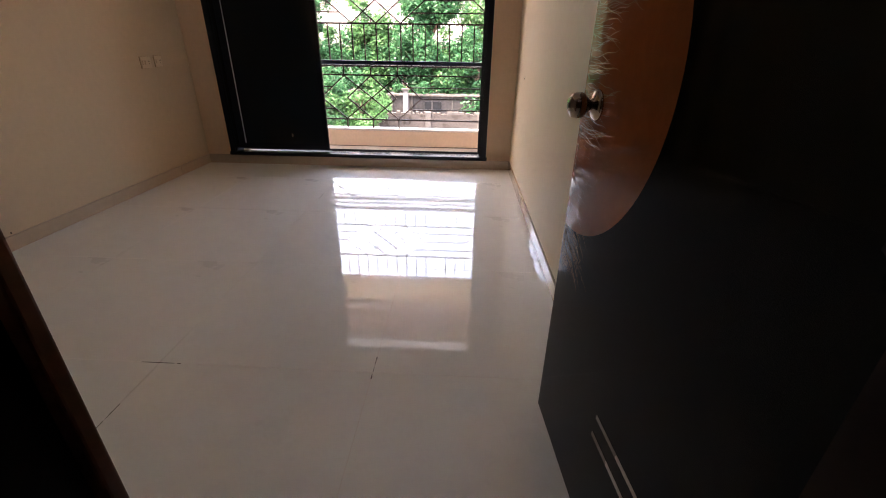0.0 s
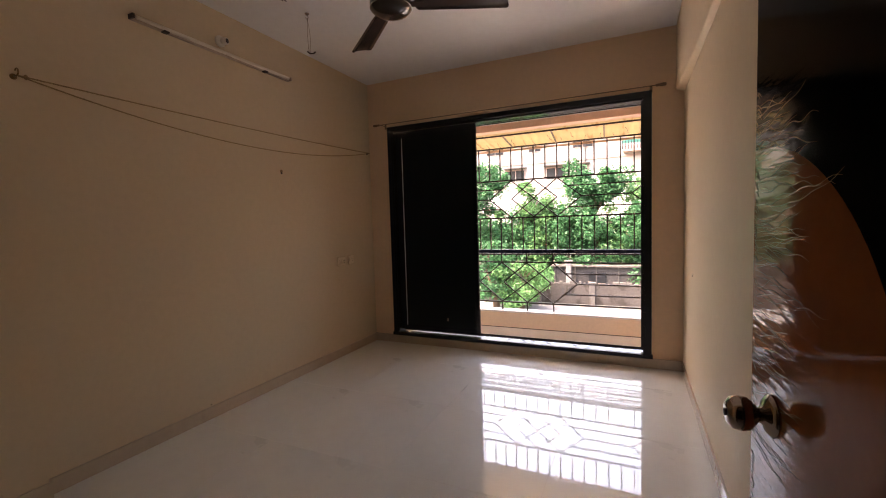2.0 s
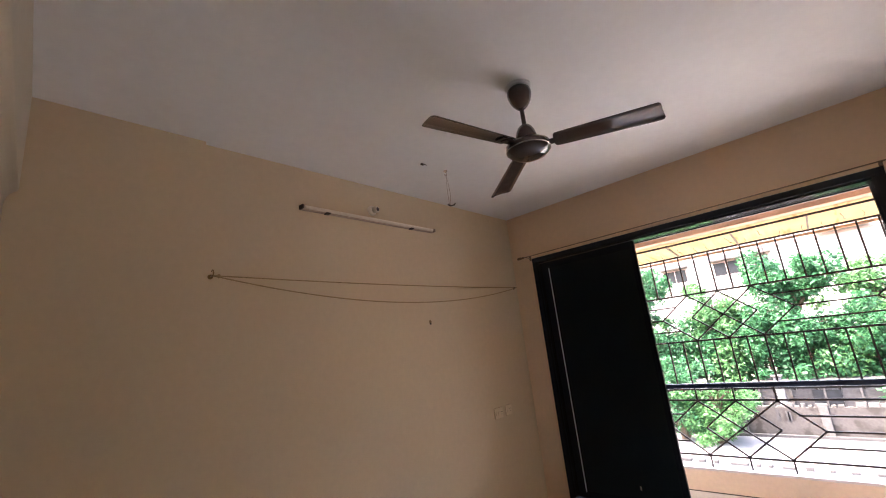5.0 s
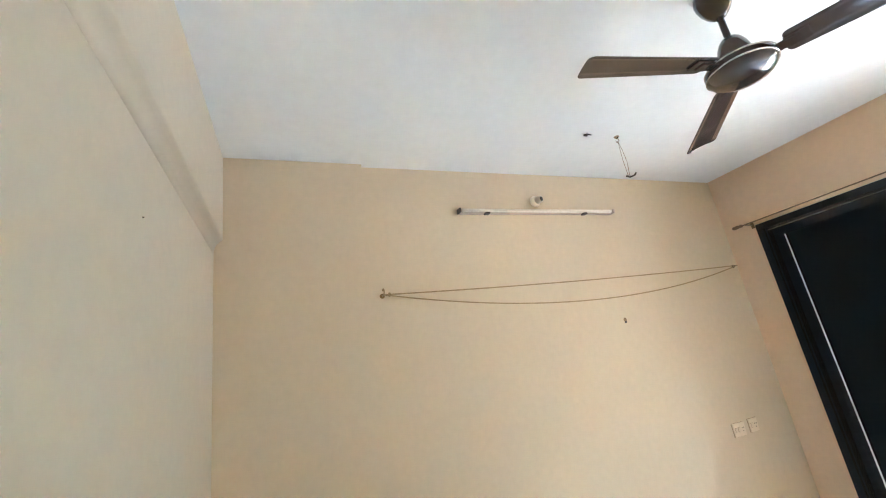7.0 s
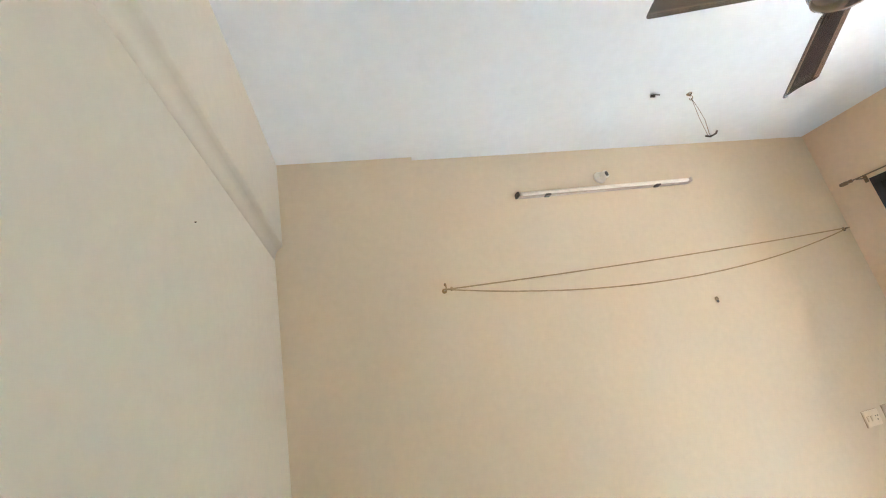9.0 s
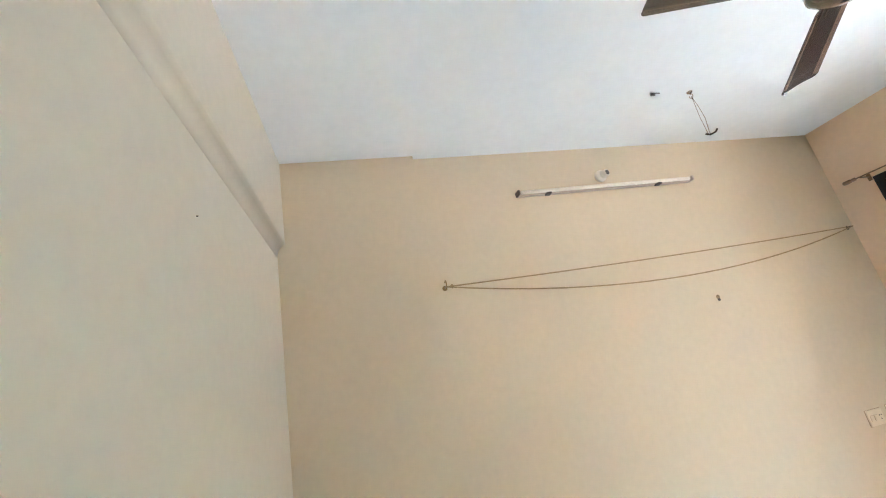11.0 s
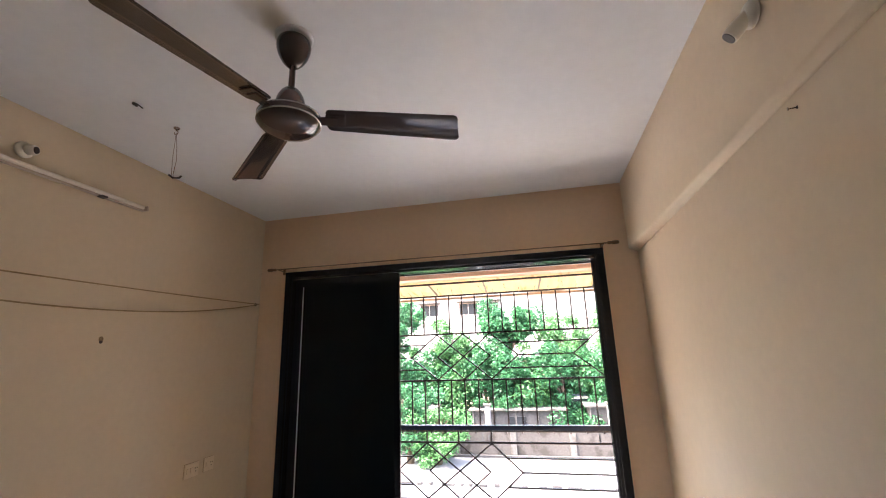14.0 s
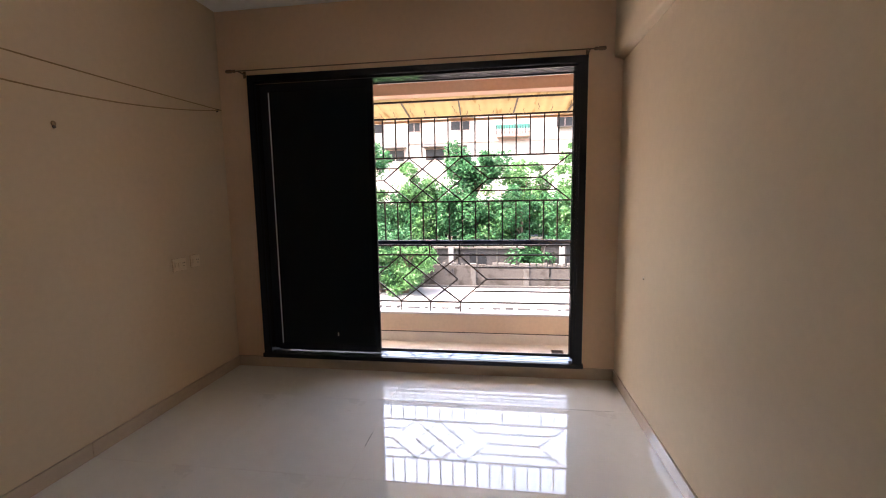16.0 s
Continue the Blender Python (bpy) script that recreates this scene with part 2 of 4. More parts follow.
def rippled(m):
    """Moulded ripples in the laminate, strongest by the free edge of the leaf."""
    n, l = m.node_tree.nodes, m.node_tree.links
    co = n.new("ShaderNodeTexCoord")
    mp = n.new("ShaderNodeMapping")
    mp.inputs["Rotation"].default_value = (radians(8), 0, 0)
    mp.inputs["Scale"].default_value = (1, 13, 62)
    no = n.new("ShaderNodeTexNoise")
    no.inputs["Scale"].default_value, no.inputs["Detail"].default_value, no.inputs["Distortion"].default_value = 1.0, 1, 0.6
    l.new(co.outputs["Object"], mp.inputs[0])
    l.new(mp.outputs[0], no.inputs["Vector"])
    xyz = n.new("ShaderNodeSeparateXYZ")
    l.new(co.outputs["Object"], xyz.inputs[0])
    masks = []
    for axis, a, b in (("Y", -3.36, -3.16), ("Z", 0.56, 0.70), ("Z", 1.56, 1.46)):
        r = n.new("ShaderNodeMapRange")
        r.inputs[1].default_value, r.inputs[2].default_value = a, b
        l.new(xyz.outputs[axis], r.inputs[0])
        masks.append(r.outputs[0])
    out = no.outputs[0]
    for mask in masks:
        k = n.new("ShaderNodeMath")
        k.operation = "MULTIPLY"
        l.new(out, k.inputs[0])
        l.new(mask, k.inputs[1])
        out = k.outputs[0]
    bu = n.new("ShaderNodeBump")
    bu.inputs["Strength"].default_value, bu.inputs["Distance"].default_value = 1.0, 0.0007
    l.new(out, bu.inputs["Height"])
    l.new(bu.outputs[0], n["Principled BSDF"].inputs["Normal"])


rippled(DOORD)
rippled(DISC)


# ---- mesh helpers ----
def box(bm, x0, x1, y0, y1, z0, z1, bevel=0.0):
    vs = [bm.verts.new(c) for c in ((x0, y0, z0), (x1, y0, z0), (x1, y1, z0), (x0, y1, z0), (x0, y0, z1), (x1, y0, z1), (x1, y1, z1), (x0, y1, z1))]
    fs = [bm.faces.new([vs[i] for i in f]) for f in ((0, 3, 2, 1), (4, 5, 6, 7), (0, 1, 5, 4), (1, 2, 6, 5), (2, 3, 7, 6), (3, 0, 4, 7))]
    if bevel:
        edges = {e for f in fs for e in f.edges}
        bmesh.ops.bevel(bm, geom=list(edges), offset=bevel, segments=2, affect="EDGES", profile=0.6)
    return bm


def boxes(*rows, bevel=0.0):
    bm = bmesh.new()
    for r in rows:
        box(bm, *r, bevel=bevel)
    return bm


def lathe(bm, profile, steps=32, centre=(0, 0, 0), turn=None):
    """A body of revolution about z from (radius, height) pairs."""
    rings = []
    for r, z in profile:
        ring = []
        for k in range(steps):
            a = 2 * math.pi * k / steps
            v = Vector((r * math.cos(a), r * math.sin(a), z))
            if turn:
                v = turn @ v
            ring.append(bm.verts.new(v + Vector(centre)))
        rings.append(ring)
    for a, b in zip(rings, rings[1:]):
        for k in range(steps):
            f = bm.faces.new((a[k], a[(k + 1) % steps], b[(k + 1) % steps], b[k]))
            f.smooth = True
    bm.faces.new(list(reversed(rings[0])))
    bm.faces.new(rings[-1])
    return bm


def tube(bm, points, radius, sides=8, taper=None, square=False):
    """A bar or cord along points."""
    points = [Vector(p) for p in points]
    rings, n = [], len(points)
    for i, p in enumerate(points):
        d = (points[min(i + 1, n - 1)] - points[max(i - 1, 0)]).normalized()
        side = d.cross(Vector((0, 1, 0)) if abs(d.y) < 0.9 else Vector((1, 0, 0))).normalized()
        up = side.cross(d)
        r = radius if taper is None else taper[i]
        count = 4 if square else sides
        off = math.pi / 4 if square else 0
        k_r = r * (math.sqrt(2) if square else 1)
        rings.append([bm.verts.new(p + side * (k_r * math.cos(2 * math.pi * k / count + off)) + up * (k_r * math.sin(2 * math.pi * k / count + off))) for k in range(count)])
    for a, b in zip(rings, rings[1:]):
        for k in range(len(a)):
            f = bm.faces.new((a[k], a[(k + 1) % len(a)], b[(k + 1) % len(a)], b[k]))
            f.smooth = not square
    bm.faces.new(list(reversed(rings[0])))
    bm.faces.new(rings[-1])
    return bm


def finish(ob, bm, mat):
    bmesh.ops.recalc_face_normals(bm, faces=bm.faces)
    bm.to_mesh(ob.data)
    bm.free()
    for m in (mat if isinstance(mat, (list, tuple)) else (mat,)):
        ob.data.materials.append(m)
    return ob


def skewed(bm):
    """Turns what stands along the door wall by the wall's slight skew."""
    for v in bm.verts:
        v.co.y -= 0.042 * v.co.x
    return bm


def solid(name, bm, mat, label="", category="", kind="", group="", at=(0, 0, 0)):
    """One mesh object at top level."""
    ob = new(name, bpy.data.meshes.new(name))
    ob.location = at
    return tagged(finish(ob, bm, mat), label, category, group, kind)


def part(name, bm, mat, parent, label="", at=(0, 0, 0), kind=""):
    ob = new(name, bpy.data.meshes.new(name))
    ob.parent, ob.location = parent, at
    return tagged(finish(ob, bm, mat), label, kind=kind)


def thing(name, at, label, category, group=""):
    ob = new(name)
    ob.location = at
    ob.empty_display_size = 0.05
    return tagged(ob, label, category, group)


def structure(name, bm, mat, label=""):
    return solid(name, bm, mat, label, kind="structure")


# ---- the room ----
def beam_mesh():
    """A shallow beam; its plastered face leans back towards the wall, more so away from the window."""
    bm = bmesh.new()
    xs = (0.0, 0.0, 0.06, 0.22, 0.45, 0.72, 0.90, 1.0, 1.0)
    leaning = (0.0, 0.52, 0.56, 0.62, 0.70, 0.80, 0.92, 1.0, 1.0)
    zs = (H, 2.322, 2.314, 2.309, 2.305, 2.301, 2.296, 2.288, H)
    ends = []
    for y, mix in ((NEAR - 0.12, 1.0), (-1.6, 1.0), (-0.8, 0.7), (-0.3, 0.25), (0.0, 0.0)):
        ends.append([bm.verts.new((2.962 + (W - 2.962) * (a + (b - a) * mix), y, z)) for a, b, z in zip(xs, leaning, zs)])
    bm.faces.new(ends[0])
    bm.faces.new(list(reversed(ends[-1])))
    for one, two in zip(ends, ends[1:]):
        for k in range(len(xs)):
            f = bm.faces.new((one[k], two[k], two[(k + 1) % len(xs)], one[(k + 1) % len(xs)]))
            f.smooth = 1 <= k <= 6
    return bm


def door_beam_mesh():
    """The same over the doorway, with a plastered cove under its edge."""
    bm = bmesh.new()
    prof = ((0.040, H), (0.040, 2.372), (0.037, 2.364), (0.026, 2.356), (0.014, 2.344), (0.006, 2.326), (0.0, 2.296), (-0.02, 2.296), (-0.02, H))
    ends = [[bm.verts.new((x, NEAR + y, z)) for y, z in prof] for x in (0.035, 2.962)]
    bm.faces.new(ends[0])
    bm.faces.new(list(reversed(ends[1])))
    for k in range(len(prof)):
        f = bm.faces.new((ends[0][k], ends[1][k], ends[1][(k + 1) % len(prof)], ends[0][(k + 1) % len(prof)]))
        f.smooth = 1 <= k <= 5
    return bm


structure("floor", boxes((-0.15, 3.17, -4.004, 0.15, -0.15, -0.0008)), GROUT, "ivory vitrified tile floor with thin worn grout joints")
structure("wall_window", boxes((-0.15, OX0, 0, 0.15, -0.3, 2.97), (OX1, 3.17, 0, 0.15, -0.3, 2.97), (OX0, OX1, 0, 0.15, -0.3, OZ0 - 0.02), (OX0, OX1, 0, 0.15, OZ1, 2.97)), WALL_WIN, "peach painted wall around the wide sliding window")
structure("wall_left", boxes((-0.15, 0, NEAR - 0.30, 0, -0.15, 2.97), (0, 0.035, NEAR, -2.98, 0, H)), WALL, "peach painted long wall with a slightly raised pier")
structure("wall_right", boxes((W, 3.17, NEAR - 0.12, 0, -0.15, 2.97)), WALL_SIDE, "plain painted wall, toned for the light it gets")
structure("wall_door", skewed(boxes((-0.15, DX0, NEAR - 0.15, NEAR, -0.15, 2.97), (DX1, 3.17, NEAR - 0.15, NEAR, -0.15, 2.97), (DX0, DX1, NEAR - 0.15, NEAR, DZ, 2.97))), WALL_DOOR, "painted wall with the bedroom doorway, toned for its light")
structure("beam_right", beam_mesh(), WALL_SIDE, "shallow painted ceiling beam along the side wall")
structure("beam_door", skewed(door_beam_mesh()), WALL_DOOR, "shallow painted ceiling beam above the doorway")
structure("ceiling", boxes((-0.15, 3.17, NEAR - 0.27, 0.15, H, 2.97)), CEIL, "white painted ceiling, slightly uneven")
# Unseen mass added overhead; its height sets how far its shadow reaches.
structure("upper_sun_block", boxes((-3, 6, -6, 1.1, 2.975, 6.1)), OUTWALL, "unseen block above the flat, its height set to shape the sun")


def skirting():
    ob = structure("baseboard", boxes((0.0, 0.262, -0.012, 0, 0.0, 0.085), (2.765, W - 0.012, -0.012, 0, 0.0, 0.085), (0.262, 2.765, -0.012, 0, 0.0, 0.078)), SKIRT, "low grey tile skirting round the room")
    y = 0.0
    k = 0
    while y > NEAR + 0.01:
        y1 = max(y - 0.815 if k else -0.49, NEAR)
        x = 0.035 if y1 < -2.98 else 0.0
        part("skirting_tile", boxes((x, x + 0.012, y1 + 0.001, y - 0.001 if y < 0 else -0.013, 0.002, 0.085), bevel=0.002), SKIRT_MATT, ob)
        part("skirting_tile", boxes((W - 0.012, W, y1 + 0.001, y - 0.001 if y < 0 else 0, 0.002, 0.085), bevel=0.002), SKIRT, ob)
        y, k = y1, k + 1
    part("skirting_tile", skewed(boxes((0.05, 2.05, NEAR, NEAR + 0.012, 0.002, 0.085), bevel=0.002)), SKIRT, ob)


skirting()

# ---- corridor behind the doorway ----
CY = NEAR - 0.27
structure("corridor_floor", boxes((0.6, 4.2, CY - 1.6, CY, -0.15, 0)), TILE)
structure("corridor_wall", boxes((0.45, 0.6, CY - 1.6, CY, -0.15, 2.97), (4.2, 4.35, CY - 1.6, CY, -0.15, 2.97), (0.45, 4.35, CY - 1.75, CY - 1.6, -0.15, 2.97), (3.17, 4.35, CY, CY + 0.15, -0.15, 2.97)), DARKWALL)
structure("corridor_ceiling", boxes((0.45, 4.35, CY - 1.75, CY, H, 2.97)), CEIL)


# ---- door ----
def door_frame():
    y0, y1 = -3.872, -3.855
    ob = structure("door_frame", boxes((DX0 - 0.02, DX0 + 0.156, y0, y1, 0, DZ), (DX0 + 0.156, DX1 - 0.05, y0, y1, DZ - 0.06, DZ), bevel=0.003), FRAMEW, "dark brown wooden door frame")
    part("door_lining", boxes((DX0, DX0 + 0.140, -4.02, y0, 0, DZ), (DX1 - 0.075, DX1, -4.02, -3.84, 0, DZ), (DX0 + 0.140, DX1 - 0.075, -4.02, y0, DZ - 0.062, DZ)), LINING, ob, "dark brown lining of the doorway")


door_frame()


def door_leaf():
    """The leaf stands open, its outer face towards -x."""
    x0, x1, y0, y1, z0, z1 = 2.835, 2.870, -3.862, -3.060, 0.014, 2.05
    door = tagged(solid("door_1", boxes((x0, x1, y0, y1, z0, z1), bevel=0.0025), DOORD), "black laminated bedroom door standing open, with a red-brown disc and wavy relief", "door", kind="structure")
    cy, cz, r = -3.079, 1.035, 0.366
    bm = bmesh.new()
    pts = [(cy + r * math.cos(a), cz + r * math.sin(a)) for a in np.linspace(0, 2 * math.pi, 97)[:-1]]
    pts = [(min(y, y1 - 0.001), z) for y, z in pts]
    front = [bm.verts.new((x0 - 0.0003, y, z)) for y, z in pts]
    back = [bm.verts.new((x0 + 0.004, y, z)) for y, z in pts]
    bm.faces.new(front)
    bm.faces.new(list(reversed(back)))
    for k in range(len(pts)):
        bm.faces.new((front[k], back[k], back[(k + 1) % len(pts)], front[(k + 1) % len(pts)]))
    part("disc", bm, DISC, door, "glossy red-brown laminate disc cut by the door edge")
    # ridges run in from the door edge in bundles that fan out below the knob
    rng = random.Random(4)
    bm = bmesh.new()
    z = 0.585
    while z < 1.475:
        low = max(0.0, 0.96 - z)
        slope = 0.16 * min(z - 1.22, 0.2) - 1.3 * low + rng.uniform(-0.05, 0.05)
        size = 0.6 if z < 0.82 else 1.0
        reach = rng.uniform(0.10, 0.24) * (1.0 if z > 0.90 else 0.6)
        wl = rng.uniform(0.055, 0.10) * size
        ph = rng.uniform(0, 6.3)
        for strand in range(rng.choice((2, 3, 3, 4))):
            start = y1 - rng.choice((0.002, 0.002, 0.006, 0.03, 0.07))
            length = reach * rng.uniform(0.45, 1.0)
            am = rng.uniform(0.0012, 0.0030) * size
            zz, bend = z + (strand - 1.5) * rng.uniform(0.003, 0.009), rng.uniform(-0.25, 0.25)
            side = ph + (math.pi if strand % 2 else 0) + rng.uniform(-0.5, 0.5)
            p, tp = [], []
            thick = rng.uniform(0.0005, 0.0009) * (1.0 if z > 0.90 else 0.6)
            for s in np.linspace(0, 1, 20):
                d = length * s
                p.append((x0 + 0.0001, start - d, zz + am * math.sin(side + d / wl * 6.3) * (0.5 + s) + (slope + bend * s) * d))
                tp.append(thick * (0.25 + math.sin(math.pi * min(1, 0.15 + s * 0.85))))
            tube(bm, p, 0.001, sides=5, taper=tp)
        z += rng.uniform(0.006, 0.016) * size
    for k in range(90):
        z = 0.60 + 0.90 * rng.random()
        a, w = rng.uniform(0.008, 0.024), rng.uniform(0.002, 0.006)
        p = [(x0 + 0.0002, y1 - 0.003 - a * s, z - 0.6 * a * s + w * math.sin(3.1 * s)) for s in np.linspace(0, 1, 6)]
        tube(bm, p, 0.001, sides=5, taper=[0.0005, 0.0013, 0.0016, 0.0015, 0.001, 0.0003])
    part("wavy_relief", bm, RELIEF, door, "thin wavy raised lines running in from the door edge", kind="stuff")
    for z, a, b in ((0.352, -3.430, -3.74), (0.298, -3.426, -3.74)):
        part("inlay_strip", boxes((x0 - 0.0015, x0 + 0.002, b, a, z - 0.005, z + 0.005)), STRIP, door, "thin pale metal inlay strip")
    for side, face in ((-1, x0), (1, x1)):
        t = Matrix.Rotation(radians(90 * side), 3, "Y")
        ky, kz = -3.150, 0.978
        part("knob_rose", lathe(bmesh.new(), [(0.033, 0), (0.033, 0.004), (0.026, 0.010), (0.014, 0.014), (0.012, 0.02)], 32, (face, ky, kz), t), STEEL, door, "round satin steel rose")
        knob = part("door_knob", lathe(bmesh.new(), [(0.011, 0.010), (0.011, 0.020), (0.018, 0.026), (0.0255, 0.034), (0.0275, 0.044), (0.025, 0.056), (0.016, 0.063), (0.006, 0.064)], 32, (face, ky, kz), t), STEEL, door, "round satin steel door knob")
        part("key_hole", lathe(bmesh.new(), [(0.006, 0.0635), (0.006, 0.066), (0.003, 0.0665)], 16, (face, ky, kz), t), DARKP, knob)
    part("latch_plate", boxes((x0 + 0.008, x1 - 0.008, y1 - 0.001, y1 + 0.0012, 0.92, 1.03), bevel=0.0004), STEEL, door, "steel latch plate in the door edge")
    for z in (0.3, 1.05, 1.8):
        part("hinge", boxes((x1 - 0.006, x1 + 0.012, y0 - 0.006, y0 + 0.004, z - 0.05, z + 0.05), bevel=0.001), STEEL, door)
    hinge_side = Matrix.Translation((x0, y1, 0))
    door.matrix_world = hinge_side @ Matrix.Rotation(radians(5.6), 4, "Z") @ hinge_side.inverted()


door_leaf()


# ---- sliding window ----
def window():
    win = structure("window_1", boxes((OX0 - 0.018, OX1 + 0.020, -0.022, 0.0, OZ1 - 0.030, OZ1 + 0.018), (OX0 - 0.018, OX0 + 0.03, -0.022, 0.0, OZ0 - 0.004, OZ1 - 0.030), (OX1 - 0.03, OX1 + 0.020, -0.022, 0.0, OZ0 - 0.004, OZ1 - 0.030), (OX0 - 0.025, OX1 + 0.03, -0.034, 0.0, OZ0 - 0.012, OZ0 + 0.0215), bevel=0.002), BLACKAL, "wide black aluminium sliding window, half of it open to the balcony")
    part("window_frame", boxes((OX0, OX1, 0.0, 0.13, OZ1 - 0.030, OZ1), (OX0, OX0 + 0.04, 0.0, 0.13, OZ0 + 0.02, OZ1 - 0.030), (OX1 - 0.045, OX1, 0.0, 0.13, OZ0 + 0.02, OZ1 - 0.030), bevel=0.0015), BLACKAL, win)
    part("head_soffit", boxes((OX0 + 0.04, OX1 - 0.045, 0.002, 0.148, OZ1 - 0.047, OZ1 - 0.044)), HEADM, win, "glossy black underside of the head track")
    part("head_rail", boxes((OX0 + 0.04, OX1 - 0.045, 0.1485, 0.158, OZ1 - 0.052, OZ1 - 0.031), bevel=0.001), BLACKAL, win)
    part("head_lip", boxes((1.235, OX1 - 0.045, 0.1482, 0.1585, OZ1 - 0.055, OZ1 - 0.0522)), BAREAL, win, "thin light lower edge of the head rail")
    part("sill_plate", boxes((1.236, OX1 - 0.045, 0.002, 0.140, OZ0 + 0.0202, OZ0 + 0.0222)), SOFFIT, win, "glossy dark sill track plate")
    # Same track, coloured black here in place of the missing sky reflection.
    part("sill_plate", boxes((OX0 + 0.04, 1.2355, 0.002, 0.140, OZ0 + 0.0202, OZ0 + 0.0222)), BLACKAL, win, "sill track under the shutters, blackened to lose its sheen")
    part("sill_lip", boxes((OX0 + 0.04, OX1 - 0.045, 0.141, 0.149, OZ0 + 0.0202, OZ0 + 0.034), bevel=0.001), BLACKAL, win, "raised outer rail of the sill track")
    for y in (0.030, 0.062, 0.094):
        part("head_track", boxes((OX0 + 0.04, OX1 - 0.045, y - 0.0012, y + 0.0012, OZ1 - 0.0485, OZ1 - 0.047)), BLACKAL, win, "aluminium head track rib")
        part("sill_track", boxes((OX0 + 0.04, OX1 - 0.045, y - 0.0012, y + 0.0012, OZ0 + 0.0222, OZ0 + 0.0236)), BLACKAL, win, "aluminium sill track rib")
        part("jamb_rib", boxes((OX1 - 0.060, OX1 - 0.045, y - 0.003, y + 0.003, OZ0 + 0.042, OZ1 - 0.050)), BLACKAL, win)
    part("window_sill", boxes((OX0, OX1, 0.0, 0.19, OZ0 - 0.02, OZ0 + 0.02), bevel=0.002), MARBLE, win, "pale stone sill under the track")
    part("seal", boxes((OX0 - 0.022, OX0 - 0.018, -0.006, 0, OZ0, OZ1 + 0.02), (OX0 - 0.022, OX1 + 0.024, -0.006, 0, OZ1 + 0.018, OZ1 + 0.023), (OX1 + 0.020, OX1 + 0.024, -0.006, 0, OZ0, OZ1 + 0.018)), SEAL, win, "white joint line round the frame")
    # two shutters stacked on the same side
    for k, (y, xa, xb) in enumerate(((0.030, OX0 + 0.10, 1.232), (0.062, OX0 + 0.042, 1.20), (0.094, OX0 + 0.042, 1.21))):
        sh = part("shutter", boxes((xa, xb, y - 0.003, y + 0.003, OZ0 + 0.09, OZ1 - 0.10)), PANEL, win, "black opaque sliding shutter panel")
        f = 0.016
        part("shutter_frame", boxes((xa, xa + 0.045, y - f + 0.004, y + f - 0.004, OZ0 + 0.042, OZ1 - 0.050), (xb - 0.045, xb, y - f + 0.004, y + f - 0.004, OZ0 + 0.042, OZ1 - 0.050), (xa + 0.045, xb - 0.045, y - f + 0.004, y + f - 0.004, OZ0 + 0.042, OZ0 + 0.10), (xa + 0.045, xb - 0.045, y - f + 0.004, y + f - 0.004, OZ1 - 0.105, OZ1 - 0.050), bevel=0.001), BLACKAL, sh)
        if k == 0:
            part("edge_strip", boxes((xa + 0.030, xa + 0.038, y - 0.016, y - 0.0125, OZ0 + 0.10, OZ1 - 0.11)), BAREAL, sh, "thin bare aluminium edge of the shutter")
            part("latch", boxes((0.872, 0.884, y - 0.012, y - 0.004, 0.27, 0.30), bevel=0.002), STEEL, sh, "small steel shutter latch")


window()


def curtain_rod():
    z, y = 2.352, -0.075
    rod = thing("curtain_rod", (1.5, y, z), "thin brown metal curtain rod above the sliding window", "curtain rod")
    part("rod", tube(bmesh.new(), [(-1.31, 0, 0), (1.31, 0, 0)], 0.0045, 12), RODM, rod)
    for s in (-1, 1):
        part("finial", lathe(bmesh.new(), [(0.006, 0), (0.011, 0.004), (0.011, 0.022), (0.008, 0.027), (0.013, 0.034), (0.013, 0.07), (0.009, 0.078)], 20, (s * 1.31, 0, 0), Matrix.Rotation(radians(90 * s), 3, "Y")), RODM, rod)
        part("bracket", boxes((s * 1.28 - 0.006, s * 1.28 + 0.006, -0.008, 0.074, -0.010, -0.004), (s * 1.28 - 0.010, s * 1.28 + 0.010, 0.067, 0.074, -0.035, 0.015), bevel=0.001), RODM, rod)


curtain_rod()


# ---- balcony ----
structure("balcony_floor", boxes((-0.3, 3.3, 0.15, PY + 0.15, BZ - 0.15, BZ)), BALTILE, "pale tiled balcony floor, a step below the room")
structure("balcony_parapet", boxes((-0.3, 3.3, PY, PY + 0.15, BZ, 0.135), bevel=0.004), OUTWALL, "low cream painted balcony parapet")
structure("parapet_coping", boxes((-0.3, 3.3, PY - 0.008, PY + 0.17, 0.137, 0.158), bevel=0.003), MARBLE, "pale stone coping on the parapet")
structure("balcony_skirting", boxes((-0.15, 3.17, PY - 0.012, PY - 0.001, BZ, -0.058)), BALTILE, "pale tile skirting along the parapet")
structure("balcony_joint", boxes((-0.15, 3.17, PY - 0.004, PY - 0.0005, -0.058, -0.050)), DARKP, "dark joint line above the balcony skirting")
structure("balcony_end_wall", boxes((-0.3, -0.15, 0.15, PY, BZ, 2.97), (3.17, 3.3, 0.15, PY, BZ, 2.97)), OUTWALL)
structure("balcony_beam", boxes((-0.3, 3.3, 0.94, 1.09, 2.365, 2.97), bevel=0.004), OUTBEAM, "peach painted beam over the balcony edge")
structure("balcony_ceiling", boxes((-0.3, 3.3, 0.15, 0.94, 2.80, 2.97)), CEIL)
drain = thing("floor_drain", (2.74, 0.98, BZ), "small dark grating in the balcony floor", "drain")
part("rim", boxes((-0.06, 0.06, -0.06, 0.06, 0, 0.003)), STEEL, drain)
